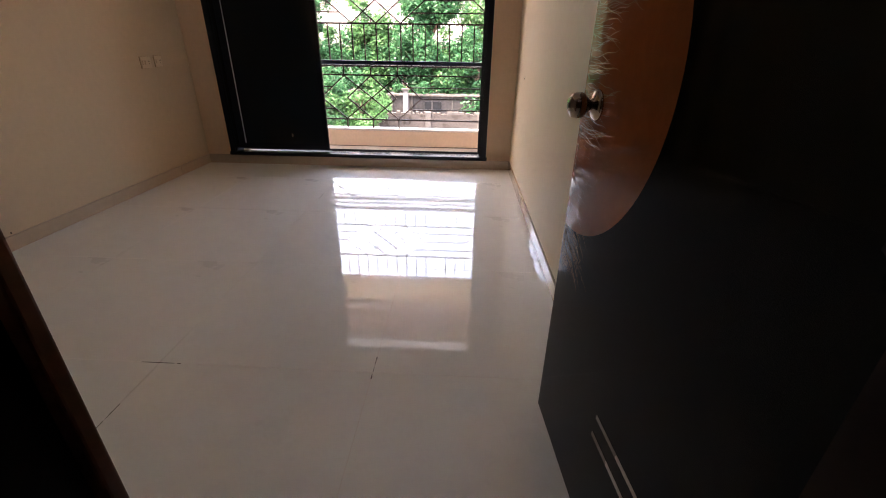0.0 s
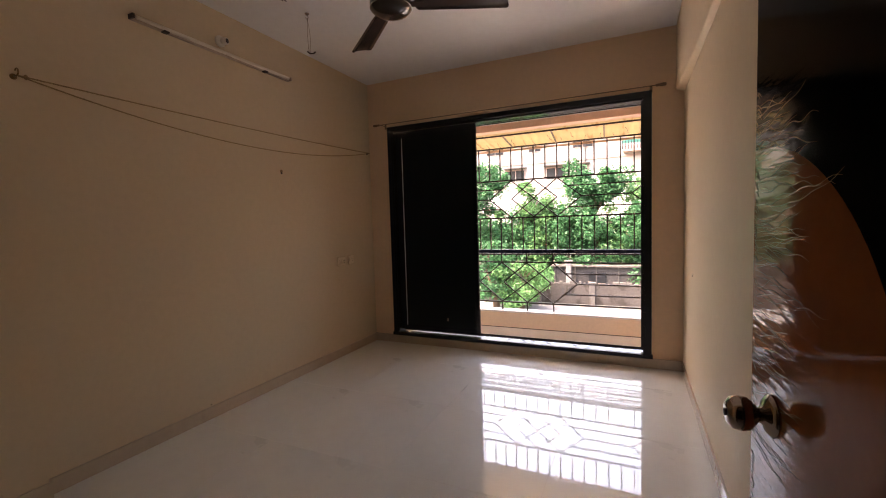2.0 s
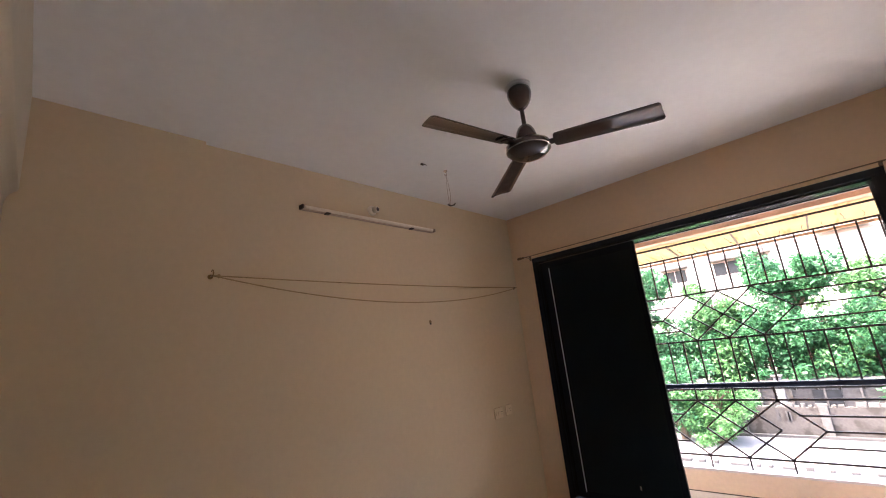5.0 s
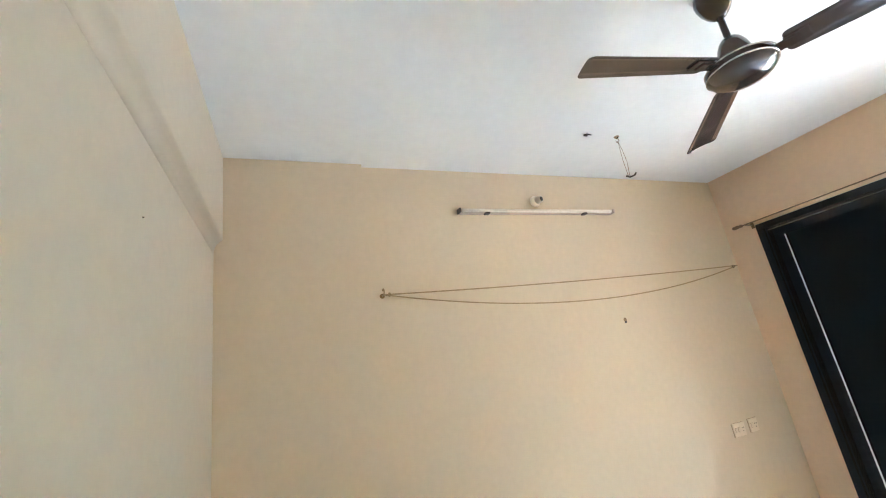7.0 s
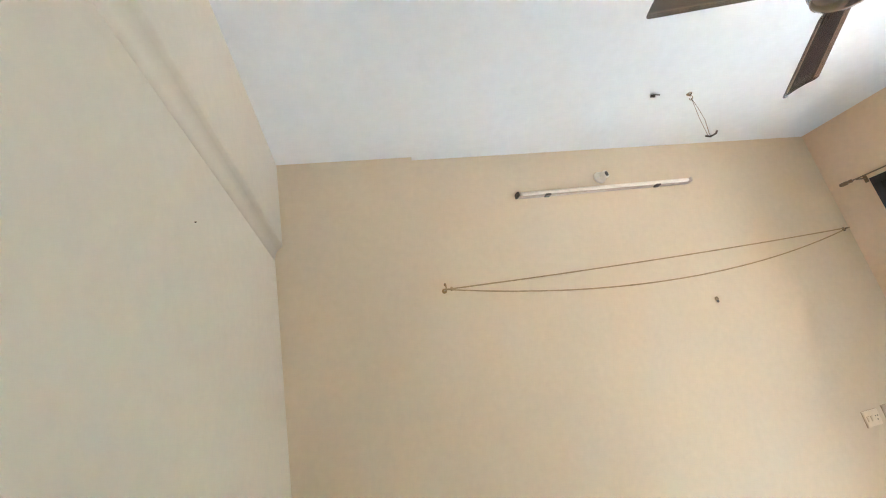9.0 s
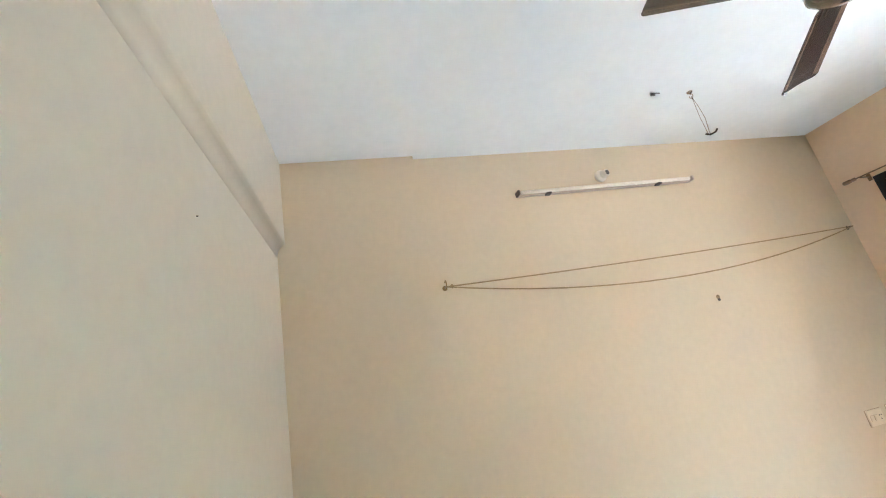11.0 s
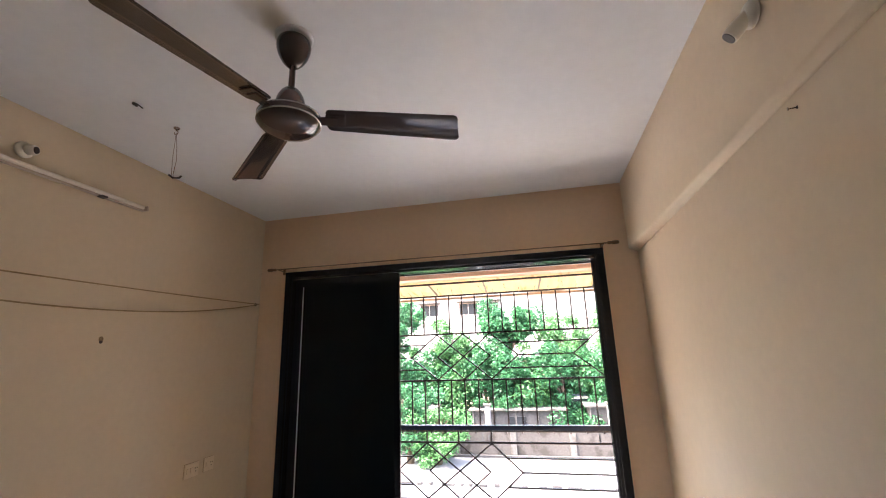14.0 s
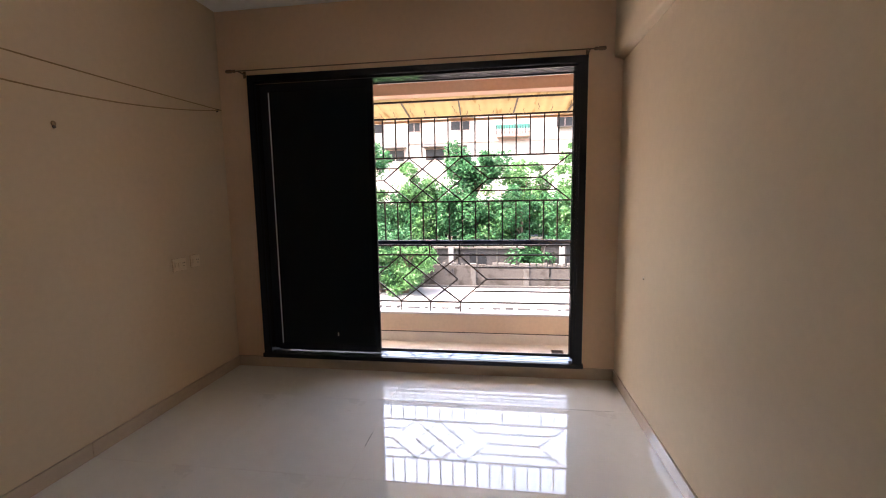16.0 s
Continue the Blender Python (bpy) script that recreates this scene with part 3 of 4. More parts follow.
for k in range(5):
    part("grate_bar", boxes((-0.05, 0.05, -0.05 + k * 0.022, -0.04 + k * 0.022, 0.0035, 0.006)), DARKP, drain)


def bar(name, a, b, parent, r=0.0075, mat=GRILLE):
    part(name, tube(bmesh.new(), [a, b], r, square=True), mat, parent)


def upper_grille():
    """A box of square bars: front with diamonds, floor, top and sides."""
    g = thing("window_grille", (0, GY, 0.9), "dark painted iron box grille with diamonds outside the window", "window grille")
    z = lambda v: v - 0.9  # noqa: E731
    back = 1.30 - GY
    xa, xb = -0.13, 3.16
    zt, zb, zm, top_z, low = 1.839, 1.344, 1.592, 2.284, 0.862
    for h in (top_z, zt + 0.006, zb - 0.006, low):
        bar("horizontal_bar", (xa, 0, z(h)), (xb, 0, z(h)), g, 0.0090)
    step = 0.1517
    for k in range(-9, 15):
        x = 1.139 + step * k
        if xa < x < xb:
            bar("vertical_bar", (x, 0, z(zt + 0.012)), (x, 0, z(top_z - 0.008)), g)
            bar("vertical_bar", (x, 0, z(low)), (x, 0, z(zb - 0.012)), g)
            bar("floor_bar", (x, back, z(low - 0.004)), (x, 0, z(low - 0.004)), g)
    for y in (1.31, 1.375, 1.485, 1.60):
        bar("floor_bar", (xa, y - GY, z(low + 0.010)), (xb, y - GY, z(low + 0.010)), g)
    for x0 in (1.139 - 1.797, 1.139, 1.139 + 1.797):
        top = [x0, x0 + 0.303, x0 + 0.607]
        left, right, half = x0 - 0.306, x0 + 0.909, 0.301
        segs = [((top[0], zt), (top[2], zb)), ((top[2], zt), (top[0], zb)), ((top[0], zt), (left, zm)), ((left, zm), (top[0], zb)),
                ((top[2], zt), (right, zm)), ((right, zm), (top[2], zb)), ((top[1], zt), (top[1] - half, zm)), ((top[1] - half, zm), (top[1], zb)),
                ((top[1], zt), (top[1] + half, zm)), ((top[1] + half, zm), (top[1], zb)),
                ((right, zm), (left + 1.797, zm)), ((right - 0.169, 1.728), (left + 1.797 + 0.169, 1.728)), ((right - 0.169, 1.457), (left + 1.797 + 0.169, 1.457))]
        for (x1, z1), (x2, z2) in segs:
            if x1 > xb or x2 < xa or x2 > xb + 0.3 or x1 < xa:
                continue
            flat = abs(z1 - z2) < 1e-6
            bar("horizontal_bar" if flat else "diagonal_bar", (x1, 0, z(z1)), (min(x2, xb), 0, z(z2)), g, 0.0070)
    # box top and sides
    bar("horizontal_bar", (xa, 1.102 - GY, z(2.335)), (xb, 1.102 - GY, z(2.335)), g, 0.0088)
    for x in (0.02, 0.60, 1.17, 1.75, 2.33, 2.91):
        bar("top_bar", (x + 0.02, 1.106 - GY, z(2.335)), (x - 0.01, 0, z(top_z + 0.008)), g)
    for h in (top_z, zt, zb, low):
        for x in (xa, xb):
            bar("side_bar", (x, 0, z(h)), (x, (1.10 if h > 2 else 1.30) - GY, z(h + (0.05 if h > 2 else 0))), g)
    return g


upper_grille()


def lower_railing():
    g = thing("balcony_railing", (0, RY, 0.158), "dark iron balcony railing with a diamond pattern on the parapet", "railing")
    z = lambda v: v - 0.158  # noqa: E731
    xa, xb = -0.14, 3.15
    part("top_rail", boxes((xa, xb, -0.03, 0.03, z(0.890), z(0.935)), bevel=0.005), RAILP, g, "blue-black square top rail, worn bright on its edge")
    for h in (0.775, 0.262):
        bar("horizontal_bar", (xa, 0, z(h)), (xb, 0, z(h)), g, 0.0082)
    t0 = 1.105
    zt, zb, zm = 0.768, 0.269, 0.515
    for x0 in (t0,):
        top = [x0, x0 + 0.323, x0 + 0.647]
        half, left, right = 0.30, x0 - 0.30, x0 + 0.93
        segs = [((top[0], zt), (top[2], zb)), ((top[2], zt), (top[0], zb)), ((top[0], zt), (left, zm)), ((left, zm), (top[0], zb)),
                ((top[2], zt), (right, zm)), ((right, zm), (top[2], zb)), ((top[1], zt), (top[1] - half, zm)), ((top[1] - half, zm), (top[1], zb)),
                ((top[1], zt), (top[1] + half, zm)), ((top[1] + half, zm), (top[1], zb)),
                ((right, zm), (xb, zm)), ((right - 0.155, 0.640), (xb, 0.640)), ((right - 0.155, 0.385), (xb, 0.385)),
                ((xa, zm), (left, zm)), ((xa, 0.640), (left + 0.155, 0.640)), ((xa, 0.385), (left + 0.155, 0.385))]
        for (x1, z1), (x2, z2) in segs:
            flat = abs(z1 - z2) < 1e-6
            if flat:
                x1, x2 = max(x1, xa), min(x2, xb)
                if x2 - x1 > 0.05:
                    bar("horizontal_bar", (x1, 0, z(z1)), (x2, 0, z(z2)), g, 0.0070)
            elif xa < min(x1, x2) and max(x1, x2) < xb:
                bar("diagonal_bar", (x1, 0, z(z1)), (x2, 0, z(z2)), g, 0.0070)
        for x in top:
            if xa < x < xb:
                bar("post", (x, 0, z(0.782)), (x, 0, z(0.890)), g, 0.007)
                bar("post", (x, 0, z(0.158)), (x, 0, z(0.255)), g, 0.007)


lower_railing()


def roof_sheet():
    """A corrugated sheet over the box grille, with cords looped under it."""
    ob = thing("roof_sheet", (0, 1.03, 2.355), "yellow translucent corrugated sheet over the box grille", "roof sheet")
    bm = bmesh.new()
    rows = []
    for j, (y, z) in enumerate(((0.062, 0.055), (0.40, -0.004), (0.735, -0.066))):
        rows.append([bm.verts.new((-0.14 + 3.40 * i / 420, y, z + 0.0045 * math.sin(i * 0.46) + (0.004 * math.sin(i * 0.031) if j == 2 else 0))) for i in range(421)])
    for a, b in zip(rows, rows[1:]):
        for i in range(420):
            f = bm.faces.new((a[i], a[i + 1], b[i + 1], b[i]))
            f.smooth = True
    sheet = part("sheet", bm, SHEET, ob)
    md = sheet.modifiers.new("thickness", "SOLIDIFY")
    md.thickness = 0.0015
    part("edge_batten", boxes((-0.14, 3.26, 0.725, 0.745, -0.104, -0.078)), OUTBEAM, ob, "peach painted batten under the sheet edge")
    rng = random.Random(17)
    for k in range(22):
        x = -0.05 + 3.25 * k / 21 + rng.uniform(-0.03, 0.03)
        y0 = rng.uniform(0.34, 0.50)
        sway = rng.uniform(-0.03, 0.03)
        pts = [(x + sway * s + 0.006 * math.sin(9 * s + k), y0 + 0.17 * s, -0.004 - (y0 - 0.40) * 0.18 - 0.031 * s - 0.020 - 0.012 * math.sin(math.pi * s)) for s in np.linspace(0, 1, 7)]
        part("tie_cord", tube(bmesh.new(), pts, 0.0028, 5), DARKP, ob, "short dark cord looped under the sheet")


roof_sheet()


# ---- ceiling fan ----
def fan():
    cx, cy = 1.462, -1.922
    f = thing("ceiling_fan", (cx, cy, H), "dark brown three-bladed ceiling fan with silver rings", "ceiling fan")
    part("ceiling_plate", lathe(bmesh.new(), [(0.070, 0.0), (0.070, -0.008), (0.064, -0.012)], 40), CEIL, f, "round white ceiling plate")
    part("canopy", lathe(bmesh.new(), [(0.052, -0.013), (0.060, -0.022), (0.0635, -0.040), (0.061, -0.060), (0.053, -0.085), (0.040, -0.108), (0.026, -0.124), (0.017, -0.130)], 32), FANB, f)
    part("down_rod", lathe(bmesh.new(), [(0.0115, -0.06), (0.0115, -0.30)], 20), FANB, f)
    part("lower_canopy", lathe(bmesh.new(), [(0.015, -0.222), (0.024, -0.227), (0.036, -0.240), (0.047, -0.262), (0.054, -0.290), (0.057, -0.325)], 32), FANB, f)
    part("motor_housing", lathe(bmesh.new(), [(0.060, -0.322), (0.094, -0.328), (0.108, -0.338), (0.112, -0.350), (0.112, -0.364), (0.107, -0.376), (0.090, -0.392), (0.055, -0.405), (0.012, -0.410)], 48), FANB, f)
    for z, r in ((-0.343, 0.1125), (-0.366, 0.1128)):
        part("trim_ring", lathe(bmesh.new(), [(r - 0.004, z + 0.003), (r, z + 0.002), (r, z - 0.002), (r - 0.004, z - 0.003)], 48), FANS, f, "thin silver trim ring")
    for k in range(3):
        a = radians(20 + 120 * k)
        arm = bmesh.new()
        box(arm, 0.095, 0.175, -0.020, 0.020, -0.003, 0.003, bevel=0.001)
        box(arm, 0.130, 0.200, -0.030, 0.030, 0.001, 0.004, bevel=0.001)
        m = Matrix.Rotation(a, 4, "Z") @ Matrix.Translation((0, 0, -0.352)) @ Matrix.Rotation(radians(-10), 4, "X")
        arm.transform(m)
        part("blade_bracket", arm, FANB, f)
        bm = bmesh.new()
        n = 18
        rows = []
        for i in range(n):
            s = (0, 0.003, 0.008, 0.016, 0.028, 0.042, 0.1, 0.25, 0.4, 0.55, 0.7, 0.85, 0.958, 0.972, 0.984, 0.992, 0.997, 1)[i]
            x = 0.132 + 0.488 * s
            w = 0.052 + 0.015 * s
            end = min(s, 1 - s) * 0.488
            if end < 0.018:
                w -= 0.018 - math.sqrt(max(0.018 ** 2 - (0.018 - end) ** 2, 0))
            row = []
            for q in (-1, -0.5, 0, 0.5, 0.86, 0.92, 1):
                camber = 0.004 * (1 - q * q) - (0.004 if q >= 0.92 else 0)
                row.append(bm.verts.new((x + (0.010 * q * s * s), w * q, 0.006 + camber - 0.014 * s)))
            rows.append(row)
        for r1, r2 in zip(rows, rows[1:]):
            for j in range(6):
                fc = bm.faces.new((r1[j], r2[j], r2[j + 1], r1[j + 1]))
                fc.smooth = True
        bm.transform(m)
        bl = part("blade", bm, FANB, f)
        md = bl.modifiers.new("thickness", "SOLIDIFY")
        md.thickness = 0.002


fan()


# ---- things on the walls and the ceiling ----
def tube_light():
    t = thing("tube_light", (0, -1.79, 2.533), "slim beige tube light batten on the wall, switched off", "tube light")
    part("batten", boxes((0, 0.022, -0.605, 0.605, -0.016, 0.017), bevel=0.004), BATTEN, t)
    part("lamp_tube", lathe(bmesh.new(), [(0.008, -0.59), (0.011, -0.588), (0.011, 0.588), (0.008, 0.59)], 16, (0.036, 0, 0.0), Matrix.Rotation(radians(-90), 3, "X")), WHITEP, t, "white glass tube")
    for s in (-1, 1):
        part("end_cap", boxes((0, 0.048, s * 0.610 - 0.006, s * 0.610 + 0.006, -0.014, 0.014), bevel=0.003), DARKP if s < 0 else BATTEN, t)
        mid = 0.35 if s > 0 else -0.42
        part("clip", boxes((0.010, 0.046, mid - 0.016, mid + 0.016, -0.023, -0.012), bevel=0.003), DARKP, t, "small dark clip under the tube")


tube_light()


def bulb_holder():
    b = thing("bulb_holder", (0, -1.81, 2.615), "round white bulb holder above the tube light, without a bulb", "bulb holder")
    t = Matrix.Rotation(radians(90), 3, "Y")
    part("base", lathe(bmesh.new(), [(0.038, 0), (0.038, 0.010), (0.033, 0.018), (0.022, 0.022)], 32, (0, 0, 0), t), WHITEP, b)
    part("socket", lathe(bmesh.new(), [(0.024, 0.018), (0.024, 0.050), (0.021, 0.056), (0.018, 0.056), (0.018, 0.03)], 28, (0, 0, 0), Matrix.Rotation(radians(20), 3, "Z") @ t), WHITEP, b)
    part("contact_plate", lathe(bmesh.new(), [(0.016, 0.052), (0.016, 0.058)], 20, (0, 0, 0), Matrix.Rotation(radians(20), 3, "Z") @ t), DARKP, b)


bulb_holder()


def angled_holder():
    b = thing("angled_bulb_holder", (2.974, -1.925, 2.569), "angled cream bulb holder on the side beam, empty", "bulb holder")
    t = Matrix.Rotation(radians(-90), 3, "Y")
    part("base", lathe(bmesh.new(), [(0.042, 0), (0.042, 0.008), (0.034, 0.018), (0.020, 0.026)], 28, (0, 0, 0), t), WHITEP, b)
    tilt = Vector((-0.68, 0.26, -0.70)).to_track_quat("Z", "Y").to_matrix()
    part("socket", lathe(bmesh.new(), [(0.018, -0.01), (0.021, 0.02), (0.0245, 0.045), (0.0245, 0.074), (0.022, 0.078)], 24, (-0.012, 0, 0), tilt), WHITEP, b)
    part("mouth", lathe(bmesh.new(), [(0.020, 0.07), (0.020, 0.0805)], 20, (-0.012, 0, 0), tilt), DARKP, b)


angled_holder()


def washing_line():
    a, b = Vector((0.035, -2.93, 2.040)), Vector((0.035, -0.055, 2.075))
    w = thing("washing_line", a, "old thin washing line strung double between two wall hooks", "washing line")
    for sag, name in ((0.016, "upper_strand"), (0.150, "lower_strand")):
        pts = []
        for s in np.linspace(0, 1, 49):
            p = a.lerp(b, float(s)) - a
            p.z -= sag * 4 * s * (1 - s)
            p.x += 0.012 * math.sin(s * 3.1) * (1 if sag > 0.1 else 0.3)
            pts.append(p)
        part(name, tube(bmesh.new(), pts, 0.0036, 8), ROPE, w)
    part("knot", lathe(bmesh.new(), [(0.003, -0.012), (0.008, -0.006), (0.009, 0.002), (0.004, 0.010)], 12, (0.004, 0.03, -0.001)), ROPE, w)
    for p, nm in ((a, "left"), (b, "right")):
        h = thing("wall_hook", (0, p.y, p.z), "small brass hook screwed into the wall, holding the line" if nm == "left" else "small dark hook near the corner, holding the line", "hook", "washing line hooks")
        mat = BRASS if nm == "left" else DARKP
        part("wall_plug", lathe(bmesh.new(), [(0.014, 0), (0.013, 0.004), (0.005, 0.008)], 16, (0, 0, 0), Matrix.Rotation(radians(90), 3, "Y")), mat, h)
        arc = [(0.035 + 0.0, 0, 0)]
        pts = [(0.0, 0, 0), (0.02, 0, 0)] + [(0.035 + 0.016 * math.sin(t), 0.0, 0.016 - 0.016 * math.cos(t)) for t in np.linspace(0, 4.2, 12)]
        if nm == "right":
            pts = [(0.0, 0.02, 0.004), (0.018, 0.01, 0.004), (0.035, -0.02, 0.0), (0.04, -0.045, -0.004)]
        part("hook", tube(bmesh.new(), pts, 0.0032, 8), mat, h)


washing_line()


def ceiling_hook():
    c = thing("ceiling_hook", (0.52, -1.50, H), "small ceiling hook with a loop of thin wire hanging from it", "hook")
    part("plate", lathe(bmesh.new(), [(0.016, 0), (0.014, -0.005), (0.006, -0.012)], 16), STEEL, c)
    part("hook", tube(bmesh.new(), [(0, 0, -0.01)] + [(0.011 * math.sin(t), 0, -0.028 + 0.011 * math.cos(t)) for t in np.linspace(0, 5.2, 12)], 0.0022, 8), STEEL, c)
    part("wire_loop", tube(bmesh.new(), [(0.0, 0, -0.03), (0.010, 0.004, -0.10), (0.014, 0.01, -0.18), (0.006, 0.008, -0.262), (0.0, 0.02, -0.275), (-0.006, 0.01, -0.262), (-0.008, 0.006, -0.16), (-0.002, 0.002, -0.08), (0, 0, -0.03)], 0.0016, 6), STEEL, c, "thin twisted wire")
    part("lower_hook", tube(bmesh.new(), [(-0.012, 0.0, -0.262), (0.004, 0.01, -0.277), (0.022, 0.03, -0.272), (0.026, 0.04, -0.258)], 0.005, 8), DARKP, c, "small dark cross hook")


ceiling_hook()

screw = thing("ceiling_screw", (0.518, -1.735, H), "short dark screw stuck in the ceiling", "screw")
part("shank", tube(bmesh.new(), [(0, 0, 0.0), (0.02, 0.022, -0.018)], 0.003, 8), DARKP, screw)
part("head", tube(bmesh.new(), [(-0.008, -0.008, -0.002), (0.006, 0.006, -0.012)], 0.008, 8), DARKP, screw)


def socket_plate(y, z, w, h, label, n):
    s = thing("switch_socket", (0, y, z), label, "electrical socket", "sockets on the long wall")
    # A solid brown strip draws the plate's shadow outline.
    part("shadow_gap", boxes((0, 0.003, -w / 2 - 0.002, w / 2 + 0.002, -h / 2 - 0.0015, h / 2 + 0.0015)), GAPM, s, "thin brown strip painted as the shadow round the plate")
    part("plate", boxes((0, 0.009, -w / 2, w / 2, -h / 2, h / 2), bevel=0.003), PLATEM, s)
    for k in range(n):
        part("rocker_gap", boxes((0.0085, 0.0097, -w / 2 + 0.0125 + k * 0.03, -w / 2 + 0.0355 + k * 0.03, -0.0148, 0.0148)), GAPM, s)
        part("rocker", boxes((0.0095, 0.014, -w / 2 + 0.014 + k * 0.03, -w / 2 + 0.034 + k * 0.03, -0.014, 0.014), bevel=0.002), PLATEM, s)
    hole = bmesh.new()
    for dy, dz in ((-0.010, 0.008), (0.010, 0.008), (0.0, -0.012)):
        lathe(hole, [(0.0035, 0.0092), (0.0035, 0.0105)], 10, (0, w / 2 - 0.024 + dy * 0.8, dz), Matrix.Rotation(radians(90), 3, "Y"))
    part("socket_holes", hole, DARKP, s, kind="stuff")


socket_plate(-0.575, 0.945, 0.115, 0.085, "white wall switch plate with two rockers near the window corner", 2)
socket_plate(-0.425, 0.950, 0.085, 0.085, "smaller white wall socket beside the switch plate", 1)


def wall_mark(name, x, y, z, label, normal, size=0.010, mat=PLASTER):
    """A small chip, plug or nail in a wall."""
    t = thing(name, (x, y, z), label, "nail" if name == "nail" else "wall plug")
    q = Vector(normal).to_track_quat("Z", "Y").to_matrix()
    if name == "nail":
        part("shank", lathe(bmesh.new(), [(0.002, 0), (0.002, 0.019), (0.0045, 0.020), (0.0045, 0.022)], 10, (0, 0, 0), q), mat, t)
        part("washer", lathe(bmesh.new(), [(0.005, 0), (0.004, 0.002)], 12, (0, 0, 0), q), DARKP, t)
    else:
        part("plug", lathe(bmesh.new(), [(size, 0), (size * 0.8, 0.003), (size * 0.5, 0.005)], 9, (0, 0, 0), q), mat, t)
        part("rim", lathe(bmesh.new(), [(size * 0.7, -0.0), (size * 0.6, 0.004)], 7, (0, 0, -size * 1.1), q), DARKP, t)


wall_mark("wall_plug", 0, -1.300, 1.762, "small brown plug hole in the peach wall", (1, 0, 0), 0.014)
wall_mark("wall_plug", 0.0, -2.05, 0.10, "tiny dark hole low on the peach wall", (1, 0, 0), 0.004, DARKP)
wall_mark("wall_plug", 1.02, NEAR - 0.0428, 2.08, "tiny dark hole in the cream wall", (0, 1, 0), 0.0015, PLASTER)
wall_mark("wall_plug", 1.65, NEAR - 0.0693, 1.61, "grey filled plug hole in the cream wall", (0, 1, 0), 0.008, PLASTER)
wall_mark("wall_plug", W, -0.58, 0.884, "small beige filled hole in the side wall", (-1, 0, 0), 0.007, WHITEP)
wall_mark("nail", W, -1.93, 2.248, "thin steel nail in the side wall below the beam", (-1, 0.2, 0), 0.0, STEEL)

# ---- outside ----
structure("ground", boxes((-400, 400, 1.4, 600, GROUND - 0.5, GROUND)), SOIL, "dry ground with patches of green")
# Added strip below the parapet's sight line, a reflector for the room.
structure("bounce_strip", boxes((-30, 30, 2.0, 10.9, GROUND + 0.001, GROUND + 0.03)), BOUNCEM, "unseen lighter ground strip added to bounce light indoors")
structure("yard", boxes((-30, 30, 10.9, 18.3, GROUND + 0.001, GROUND + 0.03)), PAVING, "concrete yard below the flat, colour dimmed against glare")


def kerb():
    k = structure("kerb", boxes((-14, 14, 13.8, 14.0, GROUND + 0.03, GROUND + 0.06)), PAVING, "low kerb with dark painted blocks")
    rng = random.Random(8)
    x = -13.0
    while x < 12:
        w = rng.choice((0.12, 0.2, 0.2, 0.32, 0.5))
        part("kerb_block", boxes((x, x + w, 13.76, 13.96, GROUND + 0.06, GROUND + rng.uniform(0.12, 0.17)), bevel=0.01), SHEDM, k)
        x += w + rng.uniform(0.15, 0.4)


kerb()


def compound_wall():
    y = 18.4
    w = structure("compound_wall", boxes((-30, 30, y, y + 0.2, GROUND, GROUND + 1.15)), COMPOUND, "stained pink compound wall, colour dimmed against glare, with rubble on top")
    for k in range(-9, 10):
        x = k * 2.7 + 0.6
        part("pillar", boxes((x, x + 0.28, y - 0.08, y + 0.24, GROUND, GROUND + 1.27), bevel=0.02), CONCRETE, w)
    rng = random.Random(3)
    bm = bmesh.new()
    x = -14.0
    while x < 14:
        s = rng.uniform(0.08, 0.3)
        box(bm, x, x + s, y + 0.02, y + 0.18, GROUND + 1.15, GROUND + 1.15 + rng.uniform(0.03, 0.16), bevel=0.015)
        x += s + rng.uniform(0.0, 0.12)
    part("rubble", bm, CONCRETE, w, kind="stuff")
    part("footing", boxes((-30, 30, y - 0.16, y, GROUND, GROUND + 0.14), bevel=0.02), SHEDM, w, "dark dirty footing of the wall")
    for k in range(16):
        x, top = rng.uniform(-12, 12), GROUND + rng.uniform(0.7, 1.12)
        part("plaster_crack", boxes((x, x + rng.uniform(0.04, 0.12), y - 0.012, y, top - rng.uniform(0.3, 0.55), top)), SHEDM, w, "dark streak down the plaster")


compound_wall()


def shed(x, y, wid, dep, h, mat, label):
    s = thing("shed", (x, y, GROUND), label, "shed", "sheds behind the wall")
    part("body", boxes((0, wid, 0, dep, 0, h)), mat, s)
    part("roof", boxes((-0.2, wid + 0.2, -0.15, dep + 0.1, h, h + 0.08)), CONCRETE, s)
    part("door", boxes((wid * 0.4, wid * 0.4 + 0.9, -0.04, 0, 0, h * 0.85)), WINGLASS, s)
    for k in range(int(wid // 1.1)):
        part("post", boxes((k * 1.1, k * 1.1 + 0.07, -0.06, 0, 0, h)), CONCRETE, s)


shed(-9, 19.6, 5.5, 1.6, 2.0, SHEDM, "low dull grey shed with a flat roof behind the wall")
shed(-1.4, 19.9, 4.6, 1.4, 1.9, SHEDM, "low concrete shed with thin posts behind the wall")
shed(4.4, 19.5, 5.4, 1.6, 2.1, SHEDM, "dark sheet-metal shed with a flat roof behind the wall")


def concrete_post(x, y, h):
    p = thing("concrete_post", (x, y, GROUND), "pale square concrete post behind the wall", "post", "posts behind the wall")
    part("shaft", boxes((-0.13, 0.13, -0.13, 0.13, 0, h), bevel=0.02), PAVING, p)
    part("cap", boxes((-0.2, 0.2, -0.2, 0.2, h, h + 0.07), bevel=0.01), CONCRETE, p)


for px_, hh in ((-0.5, 2.25), (5.3, 2.3)):
    concrete_post(px_, 19.1, hh)


